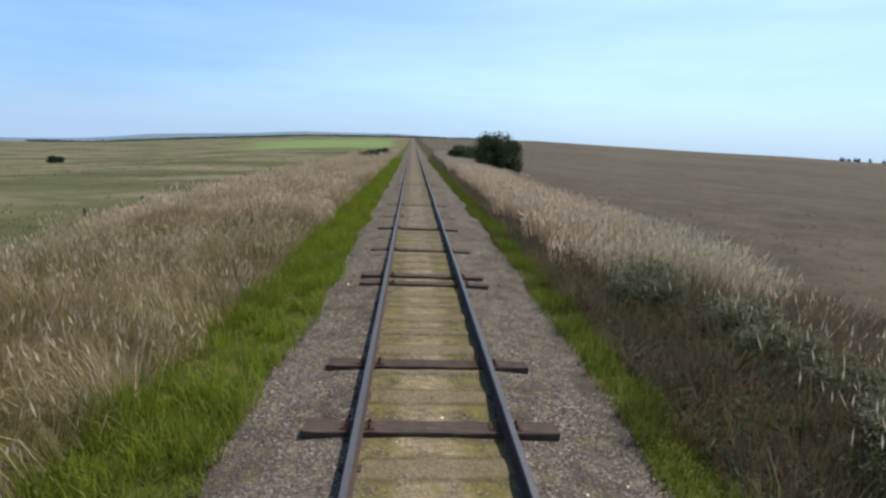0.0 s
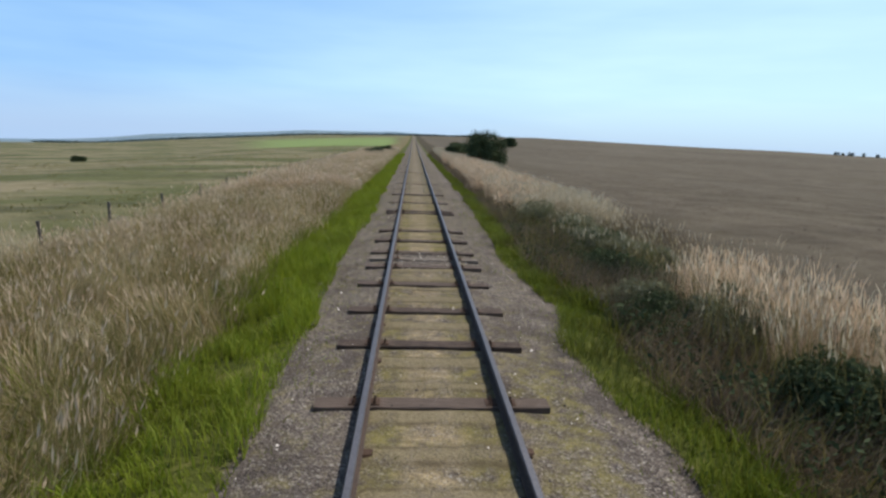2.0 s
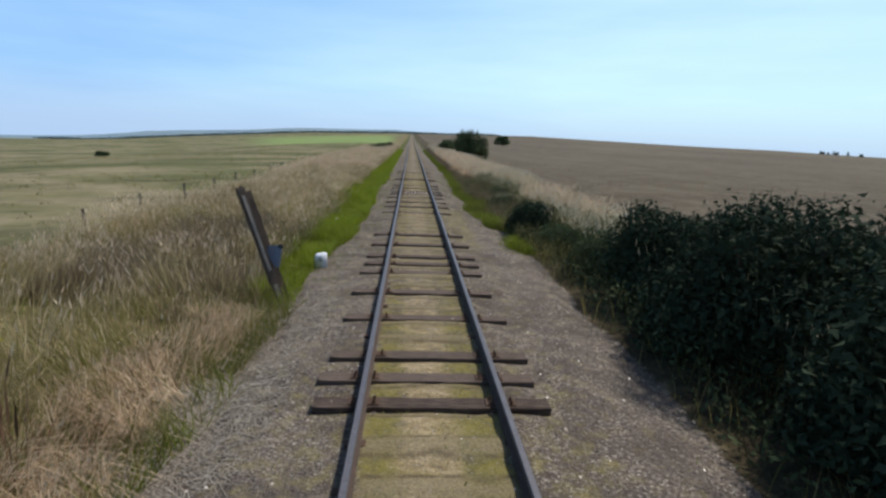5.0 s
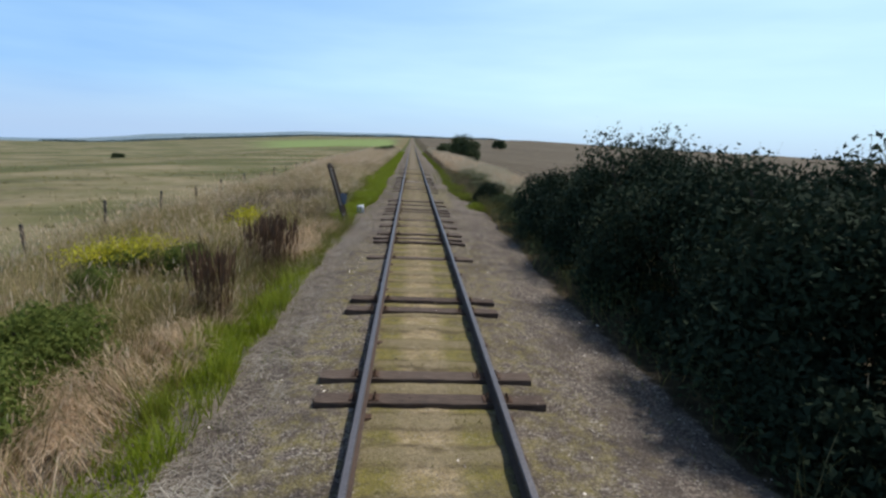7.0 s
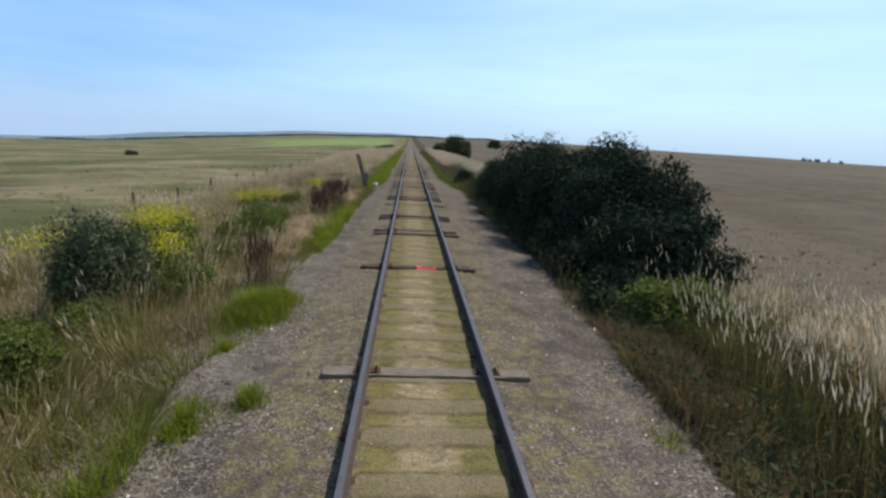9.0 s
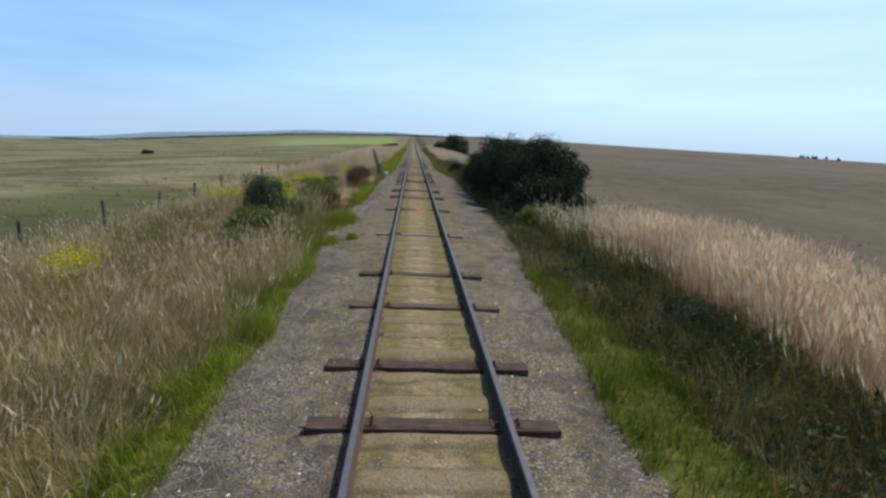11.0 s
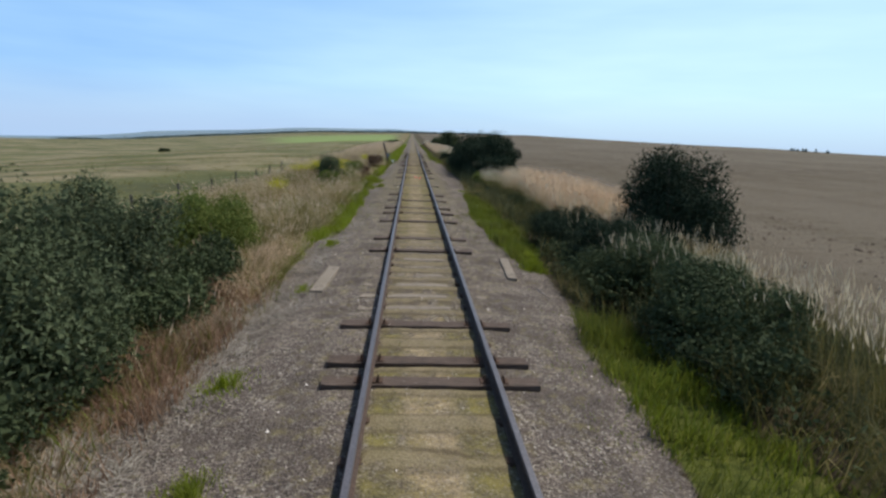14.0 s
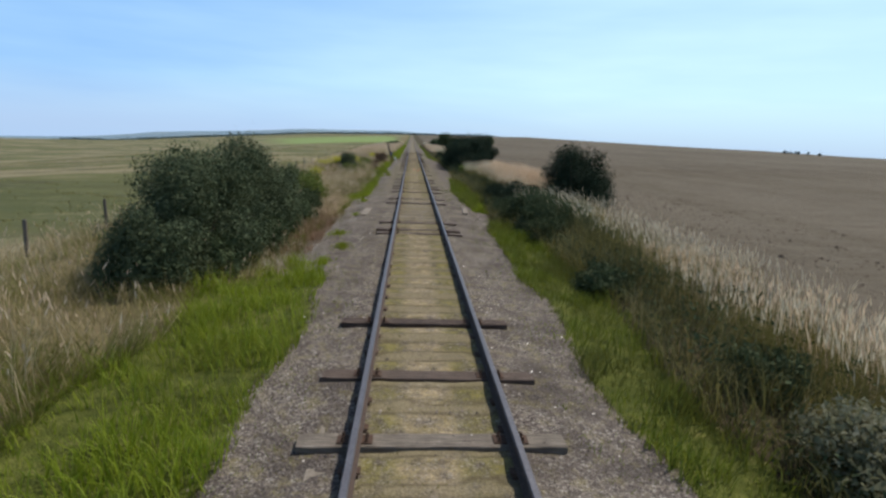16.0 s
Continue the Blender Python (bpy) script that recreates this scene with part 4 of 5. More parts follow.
def sprigs(lumps, count, length, size):
    """Thin shoots that stand out of the crown, with leaves on them."""
    lumps = np.array(lumps, float)
    L = lumps[rng.choice(len(lumps), count)]
    d = rng.normal(size=(count, 3))
    d[:, 2] = np.abs(d[:, 2]) + 0.5
    d /= np.linalg.norm(d, axis=1)[:, None]
    foot = L[:, :3] + d * L[:, 3:] * 0.95
    reach = rng.uniform(0.5, 1.1, (count, 1))
    end = foot + (d * 0.5 + np.array((0, 0, 0.7))) * length * reach
    thin_ = np.stack([d[:, 1], -d[:, 0], 0 * d[:, 0]], 1) * 0.006
    inner = foot - d * L[:, 3:] * 0.25
    lots_ = [repeat(np.stack([inner - thin_, inner + thin_, end], 1), [(0, 1, 2)])]
    for k in np.linspace(0.0, 1.0, 9):
        c = foot + (d * 0.5 + np.array((0, 0, 0.7))) * length * k * reach
        u = rng.normal(size=(count, 3))
        u /= np.linalg.norm(u, axis=1)[:, None]
        w = np.cross(u, d)
        s = size * (1.1 - 0.5 * k)
        c = c + u * s * 0.6
        lots_.append(repeat(np.stack([c - u * s, c + w * s * 0.4, c + u * s, c - w * s * 0.4], 1), [(0, 1, 2), (0, 2, 3)]))
    return joined(*lots_)


def stems(foot, lumps, thick):
    """Tapered limbs that fork from the foot into the lumps of the crown."""
    bm = bmesh.new()
    turns = (0, 1.257, 2.513, 3.77, 5.027)
    a = Vector(foot) + Vector((0, 0, -0.08))
    base = [bm.verts.new(a + Vector((1.8 * thick * math.cos(q), 1.8 * thick * math.sin(q), 0))) for q in turns]
    for x, y, z, *_ in lumps:
        b = Vector((x, y, z))
        bend = (a + b) / 2 + Vector((random.uniform(-0.2, 0.2), random.uniform(-0.2, 0.2), 0.1))
        rings = [base]
        for k in range(1, 5):
            f = k / 4
            c = a.lerp(bend, f).lerp(bend.lerp(b, f), f)
            r_ = thick * (1 - 0.75 * f)
            rings.append([bm.verts.new(c + Vector((r_ * math.cos(q), r_ * math.sin(q), 0))) for q in turns])
        for k in range(4):
            for j in range(5):
                bm.faces.new((rings[k][j], rings[k][(j + 1) % 5], rings[k + 1][(j + 1) % 5], rings[k + 1][j]))
    return bm


def shrub(x, y, rx, ry, h, leaves, size, material, label, seed, group="", name="shrub", shoots=60, category="bush"):
    """A shrub of many lumps with limbs, a leafy crown and stray shoots."""
    r_ = random.Random(seed)
    z = float(height(x, y))
    lumps = []
    for _ in range(20):
        a, d = r_.uniform(0, 6.283), math.sqrt(r_.uniform(0.05, 1)) * 0.62
        top = h * (0.98 - 0.45 * d * d) * r_.uniform(0.62, 1.04)
        s = r_.uniform(0.18, 0.4)
        lz = s * h * 0.62
        lumps.append((d * rx * math.cos(a), d * ry * math.sin(a), max(top - lz, 0.45 * lz), s * rx, s * ry, lz))
    for _ in range(10):
        a, s = r_.uniform(0, 6.283), r_.uniform(0.22, 0.36)
        lumps.append((0.66 * rx * math.cos(a), 0.66 * ry * math.sin(a), s * h * r_.uniform(0.5, 1.0), s * rx, s * ry, s * h * 0.7))
    for _ in range(6):
        a = r_.uniform(0, 6.283)
        lumps.append((0.3 * rx * math.cos(a), 0.3 * ry * math.sin(a), h * r_.uniform(0.32, 0.5), 0.45 * rx, 0.45 * ry, 0.32 * h))
    ob = holder(name, pose(x, y, z), label, category, group)
    part("trunk", stems((0, 0, 0), lumps[:9], 0.035 + 0.012 * h), M["wood_stem"], ob)
    lot = leaf_cloud(lumps, int(leaves * 0.48), size * 1.32)
    inner = np.array(lumps) * np.array((1, 1, 1, 0.7, 0.7, 0.7))
    lot = joined(lot, leaf_cloud(inner, int(leaves * 0.1), size * 2.1))
    if shoots:
        lot = joined(lot, sprigs(lumps, shoots, 0.065 * h + 0.08, size * 0.7))
    crown = new("crown", tri_mesh("crown", *lot, M[material]))
    crown.parent = ob
    return ob


DARK = "dense dark green shrub beside the track"
HEDGE = "tall shrubs of the hedge"
for i, (x, y, rx, ry, h, n) in enumerate([(5.0, -20.4, 2.0, 2.2, 3.0, 30000), (5.2, -23.8, 2.4, 2.5, 3.8, 40000), (5.3, -27.3, 2.5, 2.5, 3.9, 44000), (5.45, -30.8, 2.65, 2.5, 3.85, 50000), (5.6, -33.6, 2.6, 1.9, 3.2, 48000)]):
    shrub(x, y, rx, ry, h, int(n * 1.25), 0.039, "leaf", "tall dark hedge shrub overhanging the stone bed", 100 + i, HEDGE)
shrub(5.3, -36.2, 2.0, 1.5, 2.2, 30000, 0.038, "leaf", "low dark shrub at the end of the hedge", 110)
shrub(4.3, -38.9, 1.1, 1.0, 1.1, 9000, 0.04, "leaf_mid", "low leafy green shrub before the tall hedge", 111)
for i, y in enumerate((-37.6, -35.0, -32.2, -29.3, -26.4, -23.4, -20.3)):
    shrub(3.95 + 0.1 * (i % 2), y, 0.85, 1.5, 0.95 + 0.15 * (i % 3), 9000, 0.04, "leaf", "low dark brambles at the foot of the hedge", 170 + i, "brambles of the hedge foot", shoots=30)
shrub(4.9, -17.6, 1.6, 1.6, 2.15, 34000, 0.034, "leaf", DARK, 112)
shrub(3.75, -10.6, 1.0, 1.1, 1.3, 24000, 0.028, "leaf", "rounded dark bramble at the edge of the stones", 113)
shrub(4.45, -13.4, 1.2, 1.3, 0.95, 38000, 0.019, "leaf_grey", "low dark bramble among tall grass", 121)
shrub(5.5, -12.3, 1.2, 1.3, 1.2, 20000, 0.028, "weed_grey", "greyish-green weed clump in tall grass", 122)
shrub(4.4, -15.6, 1.2, 1.3, 1.25, 42000, 0.02, "leaf_grey", DARK, 123)
shrub(7.75, -55.6, 2.3, 2.2, 3.45, 76000, 0.028, "leaf", "lone dark round shrub at the edge of ploughed land", 114, shoots=120)
shrub(4.25, -61.2, 1.35, 1.4, 1.45, 52000, 0.02, "leaf_grey", "low dark thicket on the bank", 115)
shrub(4.6, -64.0, 1.6, 1.7, 1.5, 50000, 0.024, "leaf_grey", "rounded green shrub on the bank", 116)
shrub(4.35, -56.6, 1.35, 1.9, 1.3, 54000, 0.02, "leaf", "low dark thicket on the bank", 117)
shrub(4.5, -59.3, 1.4, 1.5, 1.35, 48000, 0.021, "leaf", DARK, 120)
shrub(5.9, -57.9, 1.2, 1.3, 1.4, 28000, 0.028, "leaf", DARK, 124)
shrub(6.2, -60.6, 1.2, 1.3, 1.2, 24000, 0.026, "weed_grey", "greyish-green weed clump in tall grass", 125)
shrub(4.3, -77.2, 1.0, 1.2, 0.95, 16000, 0.026, "weed_grey", "greyish-green weed clump in tall grass", 126)
shrub(5.2, -5.0, 1.1, 1.4, 0.95, 14000, 0.026, "weed_grey", "greyish-green weed clump in tall grass", 118)
shrub(4.9, 0.6, 1.1, 1.6, 0.95, 14000, 0.026, "weed_grey", "greyish-green weed clump in tall grass", 119)
for i, (x, y, rx, ry, h, n) in enumerate([(-5.3, -62.6, 1.6, 1.9, 2.5, 30000), (-5.0, -66.0, 1.8, 2.0, 3.05, 36000), (-5.1, -69.0, 1.8, 1.9, 2.95, 36000), (-5.2, -70.9, 1.3, 1.1, 1.7, 14000)]):
    shrub(x, y, rx, ry, h, int(n * 2.0), 0.025, "leaf_bank", "broad dark green bush on the bank", 130 + i, "bushes of the bank")
for i, y in enumerate((-69.6, -67.6, -65.4, -63.2, -61.2)):
    shrub(-4.2 + 0.12 * (i % 2), y, 0.75, 1.4, 0.95 + 0.15 * (i % 3), 9000, 0.03, "leaf_grey", "low dark brambles at the foot of broad bushes", 180 + i, "brambles of the bush foot", shoots=25)
shrub(-5.25, -38.5, 0.85, 1.1, 1.95, 30000, 0.024, "leaf_bank", "grey-green shrub among weeds", 140)
shrub(-4.75, -30.6, 1.0, 1.3, 1.0, 24000, 0.024, "leaf_mid", "leafy green weed clump", 141)
shrub(-4.5, -32.0, 0.9, 1.1, 1.05, 16000, 0.024, "leaf_mid", "leafy green weed clump", 144)
shrub(-5.6, -35.3, 0.9, 1.0, 1.3, 16000, 0.024, "leaf_mid", "leafy green weed clump with yellow flowers", 145)
shrub(-6.3, -25.5, 1.0, 1.1, 0.65, 14000, 0.024, "leaf_mid", "leafy green weed clump with yellow flowers", 147)
shrub(-4.8, -41.6, 0.8, 0.9, 1.05, 14000, 0.024, "leaf_mid", "leafy green weed clump", 146)
shrub(-6.8, -33.2, 0.9, 1.0, 0.95, 12000, 0.026, "leaf_mid", "leafy green weed clump", 142)
shrub(-4.95, -59.0, 1.35, 1.7, 1.85, 36000, 0.024, "leaf_mid", "leafy yellow-green bush at the end of a thicket", 143)
shrub(8.4, 52.0, 3.2, 3.4, 5.0, 22000, 0.09, "leaf_grey", "dark round bush near the line", 150, shoots=40)
for i in range(5):
    shrub(6.5 + 1.2 * i, 74 + 7 * i, 2.2, 3.4, 2.8 + 0.2 * (i % 3), 7000, 0.12, "leaf_grey", "dark bush of a far hedge", 151 + i, "bushes of the far hedge", shoots=0)
shrub(-6.2, 70.0, 1.8, 2.0, 1.5, 6000, 0.09, "leaf_grey", "small dark bush beside the track", 160, shoots=0)
shrub(-5.0, 84.0, 1.5, 2.0, 1.5, 6000, 0.09, "leaf_grey", "small dark bush beside the track", 161, shoots=0)
shrub(-102, 155, 2.6, 2.4, 2.4, 9000, 0.1, "leaf_grey", "lone dark bush in the pasture", 162, shoots=0)
shrub(48, 255, 4.5, 4.5, 6.0, 6000, 0.25, "leaf_grey", "lone round tree on the field's skyline", 163, shoots=0, name="tree", category="tree")


weeds = random.Random(5)
for i in range(16):
    y = -81 + 5.3 * i + weeds.uniform(-1, 1)
    if not -40 < y < -17:
        shrub(weeds.uniform(3.7, 4.6), y, weeds.uniform(0.6, 0.9), weeds.uniform(0.7, 1.2), weeds.uniform(0.6, 0.95), 7000, 0.027, weeds.choice(("leaf_grey", "leaf_grey")), "low tangle of green weeds on the bank", 200 + i, "weed clumps of the bank", "weed_clump", 25, "weeds")


for i in range(16):
    y = -12.5 + 1.25 * i + weeds.uniform(-0.5, 0.5)
    shrub(weeds.uniform(3.8, 6.3), y, weeds.uniform(0.6, 1.0), weeds.uniform(0.7, 1.1), weeds.uniform(0.6, 0.95), 7500, 0.024, weeds.choice(("weed_grey", "weed_grey", "leaf_grey")), "tangled greyish-green weeds on the bank", 260 + i, "tangled weeds of the bank", "weed_clump", 30, "weeds")
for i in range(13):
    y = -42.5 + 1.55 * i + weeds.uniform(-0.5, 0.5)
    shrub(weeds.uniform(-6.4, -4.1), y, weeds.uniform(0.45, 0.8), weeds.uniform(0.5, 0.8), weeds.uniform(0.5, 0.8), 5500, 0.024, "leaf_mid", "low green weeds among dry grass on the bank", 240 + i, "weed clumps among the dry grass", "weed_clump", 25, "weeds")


# yellow flower heads, brown docks, russet weeds
def flower_heads(spots, count, size):
    p = np.concatenate([np.stack([rng.normal(x, s, count), rng.normal(y, s * 1.2, count), z - 0.05 + float(height(x, y)) + rng.normal(0, 0.11, count)], 1) for x, y, s, z in spots])
    d = rng.normal(size=p.shape)
    d /= np.linalg.norm(d, axis=1)[:, None]
    u = np.cross(d, rng.normal(size=p.shape))
    u /= np.linalg.norm(u, axis=1)[:, None]
    w = np.cross(d, u)
    return repeat(np.stack([p - u * size, p + w * size, p + u * size, p - w * size], 1), [(0, 1, 2), (0, 2, 3)])


stuff("yellow_flowers", flower_heads([(-6.3, -25.4, 0.34, 0.62), (-6.0, -25.0, 0.3, 0.6), (-6.7, -25.9, 0.26, 0.58), (-4.5, -22.9, 0.2, 0.95), (-5.6, -35.3, 0.3, 1.15), (-6.2, -47.4, 0.2, 0.8), (-7.0, -32.8, 0.35, 0.95), (-6.6, -33.8, 0.25, 0.9), (-5.0, -37.0, 0.2, 0.9), (-7.4, -36.3, 0.45, 0.85)], 800, 0.022), M["yellow"], "yellow flower heads over green weeds", "flowers")


def dock_patch(x, y, r_, count, h):
    a, d = rng.uniform(0, 2 * np.pi, count), np.sqrt(rng.uniform(0, 1, count)) * r_
    p = np.stack([x + d * np.cos(a), y + d * np.sin(a), 0 * a], 1)
    p[:, 2] = height(p[:, 0], p[:, 1]) - 0.02
    b_, tip_, off_ = blades(p, h * rng.uniform(0.6, 1.1, count), 0.006, 0.22)
    return joined(b_, plumes(tip_, off_, h * 0.5, 0.013))


stuff("dock_weeds", joined(dock_patch(-3.35, -25.0, 0.6, 300, 0.9), dock_patch(-3.45, -28.3, 0.3, 170, 0.95), dock_patch(-3.8, -23.4, 0.4, 110, 0.8), dock_patch(-3.25, -36.8, 0.3, 110, 0.85)), M["dock"], "dark brown seeding dock plants on the bank", "weeds")
p = np.concatenate([scatter(12000, -68.5, -60.6, lambda y, u: -2.8 - 1.4 * u ** 0.8, 0.85, 71, 0.9), scatter(3500, -44, -19, lambda y, u: -2.9 - 1.2 * u, 0.7, 72, 0.6), scatter(3200, -42, -38.6, lambda y, u: 3.0 + 0.9 * u, 0.4, 73)])
stuff("russet_weeds", blades(p, tall(p, 0.15, 0.5, 0.6, 74), 0.006, 1.0)[0], M["russet"], "russet dead weeds at the foot of the bank", "weeds")
# broad-leaved undergrowth on the right bank
p = amount(scatter(120000, -83, 10, lambda y, u: right_bank(y, 0.02 + 0.8 * u), 0.6, 75, 0.9), R_Y, (0.4, 0.4, 0.9, 1, 0.8, 0.7, 0.7, 0.5, 0.5, 0.8, 0.4, 0.06))
p[:, 2] += rng.uniform(0.02, 1, len(p)) ** 0.8 * (0.25 + 0.55 * lattice(p[:, 0], p[:, 1], 1.1, 76))
u_ = rng.normal(size=p.shape)
u_ /= np.linalg.norm(u_, axis=1)[:, None]
w_ = np.cross(u_, rng.normal(size=p.shape))
w_ /= np.linalg.norm(w_, axis=1)[:, None]
s_ = rng.uniform(0.025, 0.06, (len(p), 1))
stuff("undergrowth", repeat(np.stack([p - u_ * s_, p + w_ * s_ * 0.45, p + u_ * s_, p - w_ * s_ * 0.45], 1), [(0, 1, 2), (0, 2, 3)]), M["leaf_grey"], "dark leafy undergrowth on the bank", "undergrowth")
# mown straw lying on the stones
p = amount(scatter(34000, -70, -18, lambda y, u: left_edge(y) + 0.75 - 1.6 * u, 0.6, 77, 0.5), (-70, -68, -57, -54, -44, -40, -20, -18), (0.3, 0.8, 0.8, 0.1, 0.2, 0.9, 0.9, 0.5))
p[:, 2] += 0.02
a_ = rng.uniform(0, 2 * np.pi, len(p))
l_ = np.stack([np.cos(a_), np.sin(a_), rng.uniform(-0.1, 0.25, len(p))], 1) * rng.uniform(0.05, 0.2, (len(p), 1))
n_ = np.stack([-np.sin(a_), np.cos(a_), 0 * a_], 1) * 0.003
stuff("cut_straw", repeat(np.stack([p - l_ - n_, p - l_ + n_, p + l_ + n_, p + l_ - n_], 1), [(0, 1, 2), (0, 2, 3)]), M["litter"], "dry cut straw lying on the stones", "straw")

# far woods along the horizon, their leaf colour tinted blue for distance haze
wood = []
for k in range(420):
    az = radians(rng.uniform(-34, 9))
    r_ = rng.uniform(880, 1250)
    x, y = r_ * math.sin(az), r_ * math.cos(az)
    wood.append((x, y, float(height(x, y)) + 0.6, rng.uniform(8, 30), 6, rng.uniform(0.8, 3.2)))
stuff("far_woods", leaf_cloud(wood, 18000, 1.5), M["hazed_wood"], "dark belt of woods along the horizon", "woods")
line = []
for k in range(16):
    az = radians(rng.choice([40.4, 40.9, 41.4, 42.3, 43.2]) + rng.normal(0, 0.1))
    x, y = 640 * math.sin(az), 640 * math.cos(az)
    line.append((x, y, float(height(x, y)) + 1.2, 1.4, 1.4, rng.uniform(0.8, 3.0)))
stuff("far_trees", leaf_cloud(line, 3000, 0.35), M["hazed_wood"], "row of small trees on the field's skyline", "woods")


# ---------------------------------------------------------------- things beside the track
def fence_post(x, y, h, lean_x, lean_y):
    z = float(height(x, y))
    bm = bmesh.new()
    box(bm, (0.085, 0.085, h + 0.2), (0, 0, h / 2 - 0.1), 0.012, 0.005, cuts=3)
    me = bpy.data.meshes.new("fence_post")
    bm.to_mesh(me)
    bm.free()
    me.materials.append(M["fence_timber"])
    ob = new("fence_post", me)
    ob.matrix_basis = pose(x, y, z, lean_y, lean_x, random.uniform(0, 40))
    return tagged(ob, "weathered wooden fence post at the edge of the pasture", "post", "posts of the pasture fence")


for k in range(-12, 24):
    fence_post(-11.25 + random.uniform(-0.12, 0.12), -21.36 + 4.03 * k + random.uniform(-0.2, 0.2), 1.12 + random.uniform(-0.1, 0.12), random.uniform(-4, 4), random.uniform(-4, 4))


def marker_stone(x, y):
    """A white rounded marker stone with black figures."""
    z = float(height(x, y)) - 0.02
    ob = holder("marker_stone", pose(x, y, z, -4, 2, 6), "white limewashed marker stone with black figures beside the track", "marker stone")
    bm = bmesh.new()
    prof = [(-0.15, 0.0), (-0.135, 0.25)] + [(-0.135 + 0.05 * (1 - math.cos(a)), 0.25 + 0.07 * math.sin(a)) for a in (0.4, 0.8, 1.2, 1.57)]
    prof = prof + [(-a, b + 0.03) for a, b in reversed(prof)]
    lo = [bm.verts.new((a, -0.10, b)) for a, b in prof]
    hi = [bm.verts.new((a * 0.97, 0.10, b)) for a, b in prof]
    bm.faces.new(lo)
    bm.faces.new(hi[::-1])
    for i in range(len(prof)):
        j = (i + 1) % len(prof)
        bm.faces.new((lo[j], lo[i], hi[i], hi[j]))
    bmesh.ops.recalc_face_normals(bm, faces=bm.faces)
    edges = [e for e in bm.edges if e.calc_face_angle(0) > 0.9]
    bmesh.ops.bevel(bm, geom=edges, offset=0.012, segments=2, affect="EDGES")
    smooth(part("block", bm, M["white"], ob))
    t = bpy.data.curves.new("figures", "FONT")
    t.body, t.size, t.align_x, t.extrude = "21", 0.10, "CENTER", 0.002
    t.offset = 0.003
    txt = new("figures", t)
    dg = bpy.context.evaluated_depsgraph_get()
    me = bpy.data.meshes.new_from_object(txt.evaluated_get(dg))
    bpy.data.objects.remove(txt)
    me.materials.clear()
    me.materials.append(M["black"])
    f = new("figures", me)
    f.parent = ob
    f.matrix_basis = pose(0.0, -0.103, 0.175, 90, 0, 0)
    tagged(f, "black painted figures")


marker_stone(-2.26, -15.72)


def leaning_posts():
    """Two old timbers that lean together over the grass, with a faded metal plate fixed low on them."""
    foot, top = Vector((-2.52, -18.25, -0.36)), Vector((-3.07, -18.62, 1.75))
    d = top - foot
    ob = holder("leaning_posts", pose(*foot), "pair of old dark timbers leaning over, with a faded plate", "post")
    up = d.to_track_quat("Z", "Y").to_matrix().to_4x4()
    bm = bmesh.new()
    box(bm, (0.10, 0.13, d.length), (0, 0, 0), 0.01, 0.006, cuts=8)
    for v in bm.verts:
        if v.co.z > d.length * 0.49:
            v.co.z += random.uniform(-0.06, 0.03)
    bmesh.ops.transform(bm, matrix=Matrix.Translation(d / 2) @ up, verts=bm.verts)
    front = part("front_timber", bm, M["post_timber"], ob)
    bm = bmesh.new()
    box(bm, (0.012, 0.05, d.length * 0.62), (0.055, 0.0, 0.28), 0.003, 0.003, cuts=6)
    box(bm, (0.012, 0.07, d.length * 0.2), (0.055, 0.0, -0.9), 0.003, 0.003, cuts=3)
    bmesh.ops.transform(bm, matrix=Matrix.Translation(d / 2) @ up, verts=bm.verts)
    part("split_face", bm, M["grey_timber"], front, "bleached grey split face of the timber")
    bm = bmesh.new()
    box(bm, (0.07, 0.11, d.length * 0.97), (0, 0, 0), 0.01, 0.006, cuts=8)
    e = Vector((0.06, 0.2, -0.05))
    bmesh.ops.transform(bm, matrix=Matrix.Translation(d / 2 + e) @ up, verts=bm.verts)
    part("rear_timber", bm, M["post_timber"], ob)
    bm = bmesh.new()
    shape = [(-0.27, 0.05), (-0.25, 0.1), (0.11, 0.13), (0.14, 0.1), (0.10, -0.24), (0.04, -0.27), (-0.1, -0.09)]
    lo = [bm.verts.new((a, 0.0, b)) for a, b in shape]
    hi = [bm.verts.new((a, 0.012, b)) for a, b in shape]
    bm.faces.new(lo)
    bm.faces.new(hi[::-1])
    for i in range(len(shape)):
        j = (i + 1) % len(shape)
        bm.faces.new((lo[j], lo[i], hi[i], hi[j]))
    bmesh.ops.recalc_face_normals(bm, faces=bm.faces)
    bmesh.ops.transform(bm, matrix=Matrix.Translation((-0.10, -0.06, 0.97)) @ pose(0, 0, 0, -8, 0, -6), verts=bm.verts)
    plate = part("plate", bm, M["plate"], ob, "faded blue-grey metal plate")
    for a, b in ((-0.34, 1.04), (0.02, 1.08)):
        bm = bmesh.new()
        bmesh.ops.create_icosphere(bm, subdivisions=2, radius=0.045)
        bmesh.ops.scale(bm, vec=(1.1, 0.5, 0.9), verts=bm.verts)
        bmesh.ops.translate(bm, verts=bm.verts, vec=(a, -0.07, b))
        part("bolt", bm, M["black"], plate)


leaning_posts()


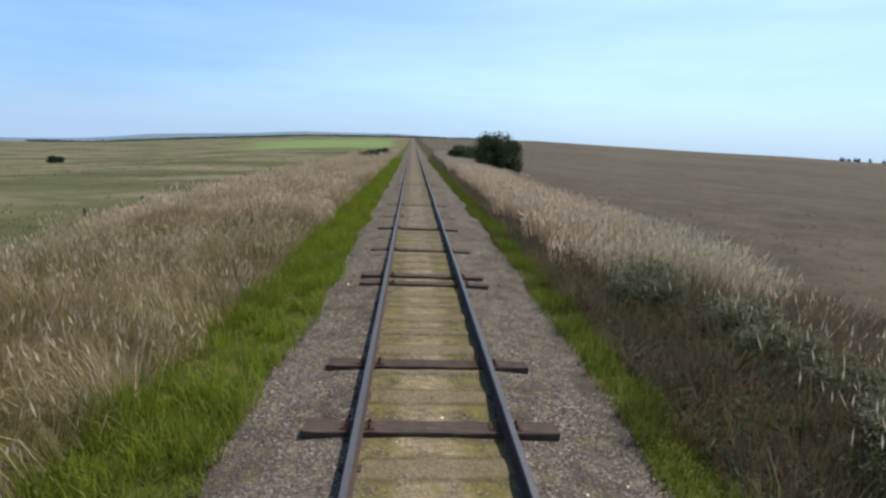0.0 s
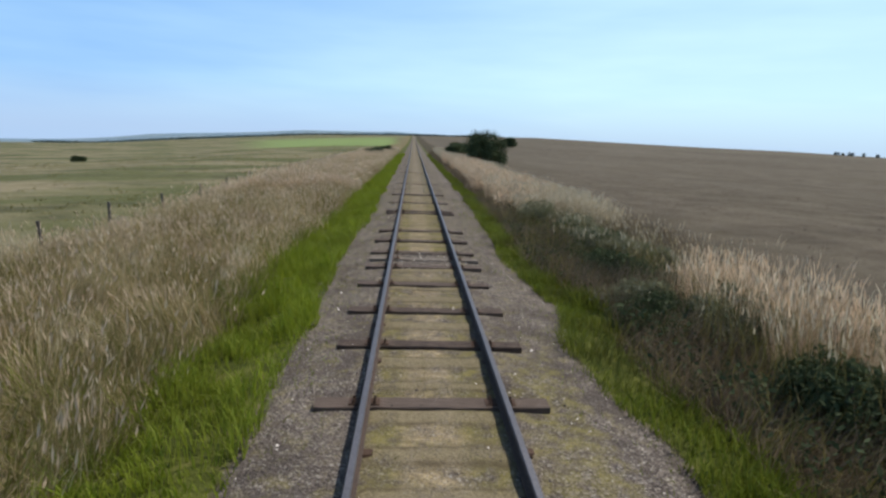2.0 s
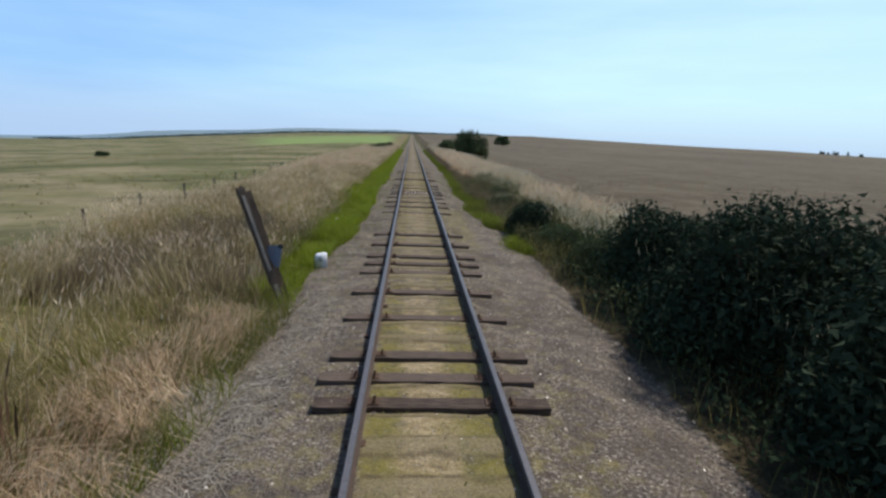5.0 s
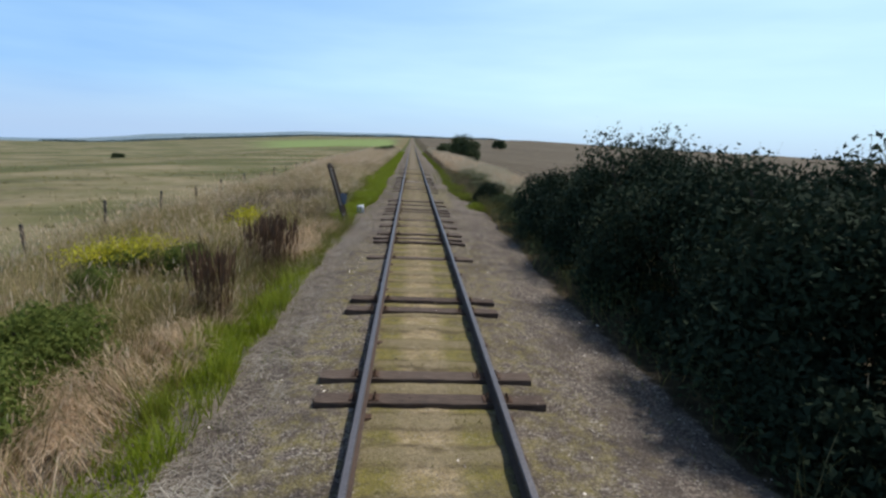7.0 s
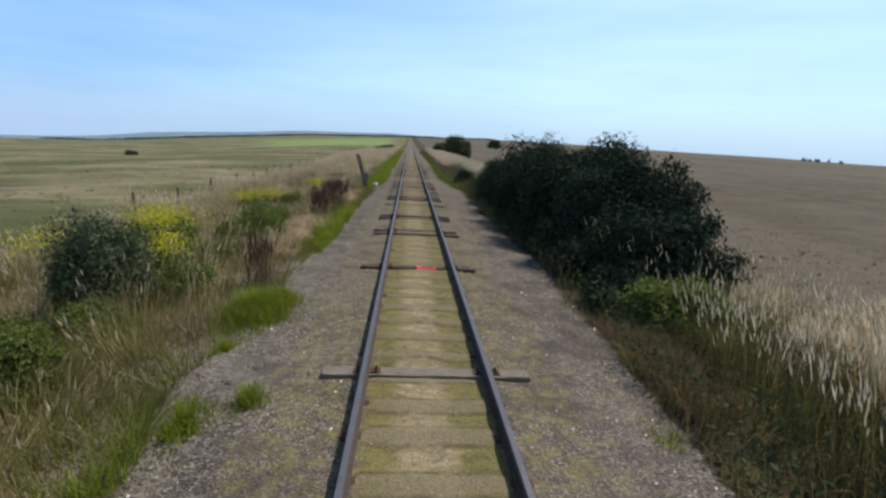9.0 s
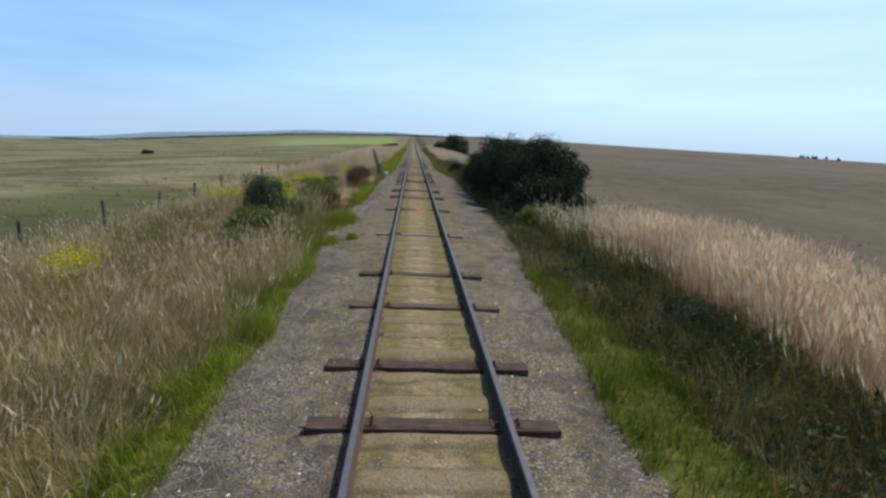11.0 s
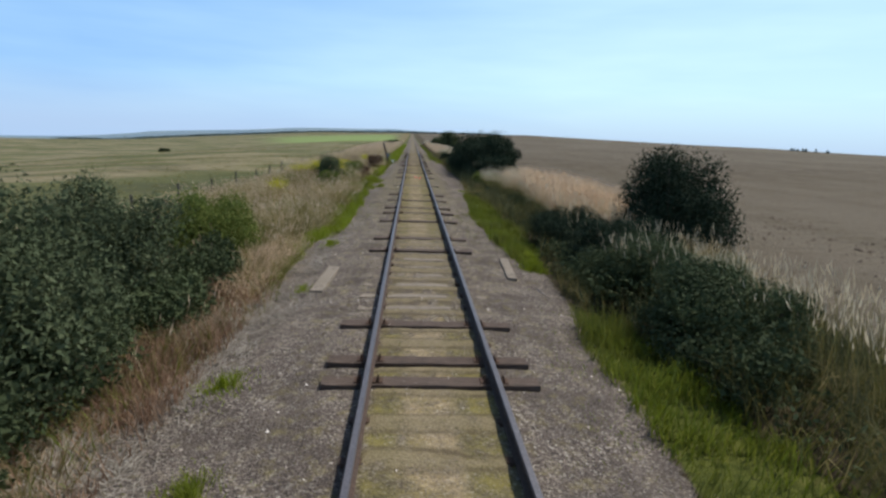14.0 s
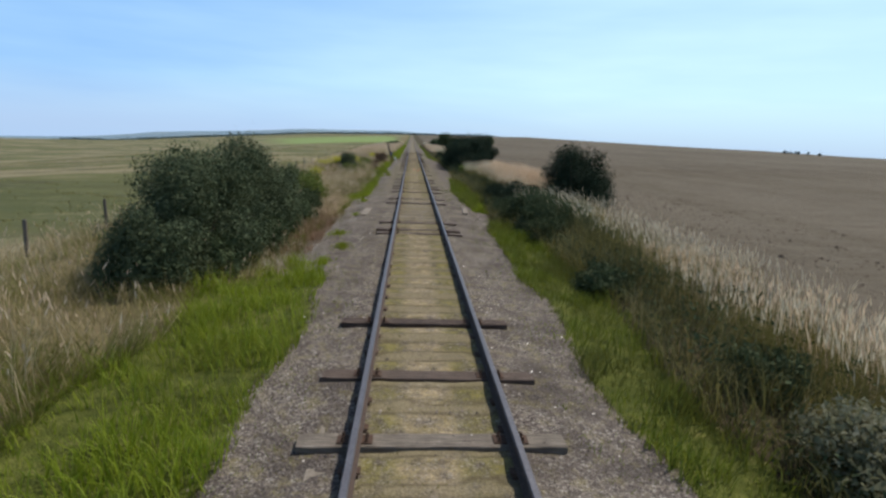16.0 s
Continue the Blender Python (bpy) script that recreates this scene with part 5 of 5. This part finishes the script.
def red_sheet(x, y):
    """A crumpled strip of red plastic caught on a sleeper."""
    bm = bmesh.new()
    bmesh.ops.create_grid(bm, x_segments=22, y_segments=8, size=1.0)
    for v in bm.verts:
        a, b = v.co.x, v.co.y
        waist = 0.5 + 0.5 * abs(a - 0.1) ** 0.8 + (0.25 if a < -0.6 else 0)
        crease = noise.noise(Vector((a * 5, b * 3, 2)))
        v.co.x = 0.22 * a + 0.02 * noise.noise(Vector((b * 3, a * 2, 7)))
        v.co.y = 0.07 * b * waist + 0.02 * noise.noise(Vector((a * 3, 1, 4)))
        v.co.z = 0.03 * (1 - b * b) * (0.4 + waist) + 0.09 * max(0, -a - 0.6) + 0.035 * abs(crease)
    bmesh.ops.solidify(bm, geom=bm.faces[:], thickness=0.004)
    me = bpy.data.meshes.new("red_sheet")
    bm.to_mesh(me)
    bm.free()
    me.materials.append(M["red"])
    ob = smooth(new("red_sheet", me))
    ob.matrix_basis = pose(x, y, -0.185, 18, 0, -3)
    return tagged(ob, "crumpled bright red plastic strip on a sleeper", "litter")


red_sheet(0.17, -35.68)


def dead_branch(x, y, length, turn, forks, label):
    """A thin dead branch lying on the stones, tapered and crooked, with side twigs."""
    r_ = random.Random(int(1000 * length) + forks)
    ob = holder("dead_branch", pose(x, y, float(height(x, y)) + 0.02, 0, 0, turn), label, "branch")

    def limb(bm, at, way, span_, thick):
        rings = []
        for k in range(6):
            f = k / 5
            c = at + way * span_ * f + Vector((0.03 * math.sin(7 * f + thick * 900), 0.03 * math.sin(5 * f), 0.02 * math.sin(3.1 * f))) * span_
            rings.append([bm.verts.new(c + Vector((0, thick * (1 - 0.7 * f) * math.cos(q), thick * (1 - 0.7 * f) * math.sin(q)))) for q in (0, 1.257, 2.513, 3.77, 5.027)])
        for a, b in zip(rings, rings[1:]):
            for j in range(5):
                bm.faces.new((a[j], a[(j + 1) % 5], b[(j + 1) % 5], b[j]))

    bm = bmesh.new()
    limb(bm, Vector((-length / 2, 0, 0)), Vector((1, 0, 0.03)), length, 0.011)
    stem = part("stem", bm, M["grey_timber"], ob)
    for k in range(forks):
        bm = bmesh.new()
        side = r_.choice((-1, 1))
        limb(bm, Vector((length * r_.uniform(-0.3, 0.35), 0, 0)), Vector((0.7, 0.6 * side, r_.uniform(0.1, 0.6))).normalized(), length * r_.uniform(0.2, 0.4), 0.006)
        part("twig", bm, M["grey_timber"], stem)


dead_branch(-2.75, -61.7, 0.75, 62, 2, "pale dead branch lying on the stones")
dead_branch(-2.95, -62.4, 0.5, 28, 1, "short pale dead branch lying on the stones")
dead_branch(2.35, -61.4, 0.6, 100, 4, "small forked dead branch lying on the stones")
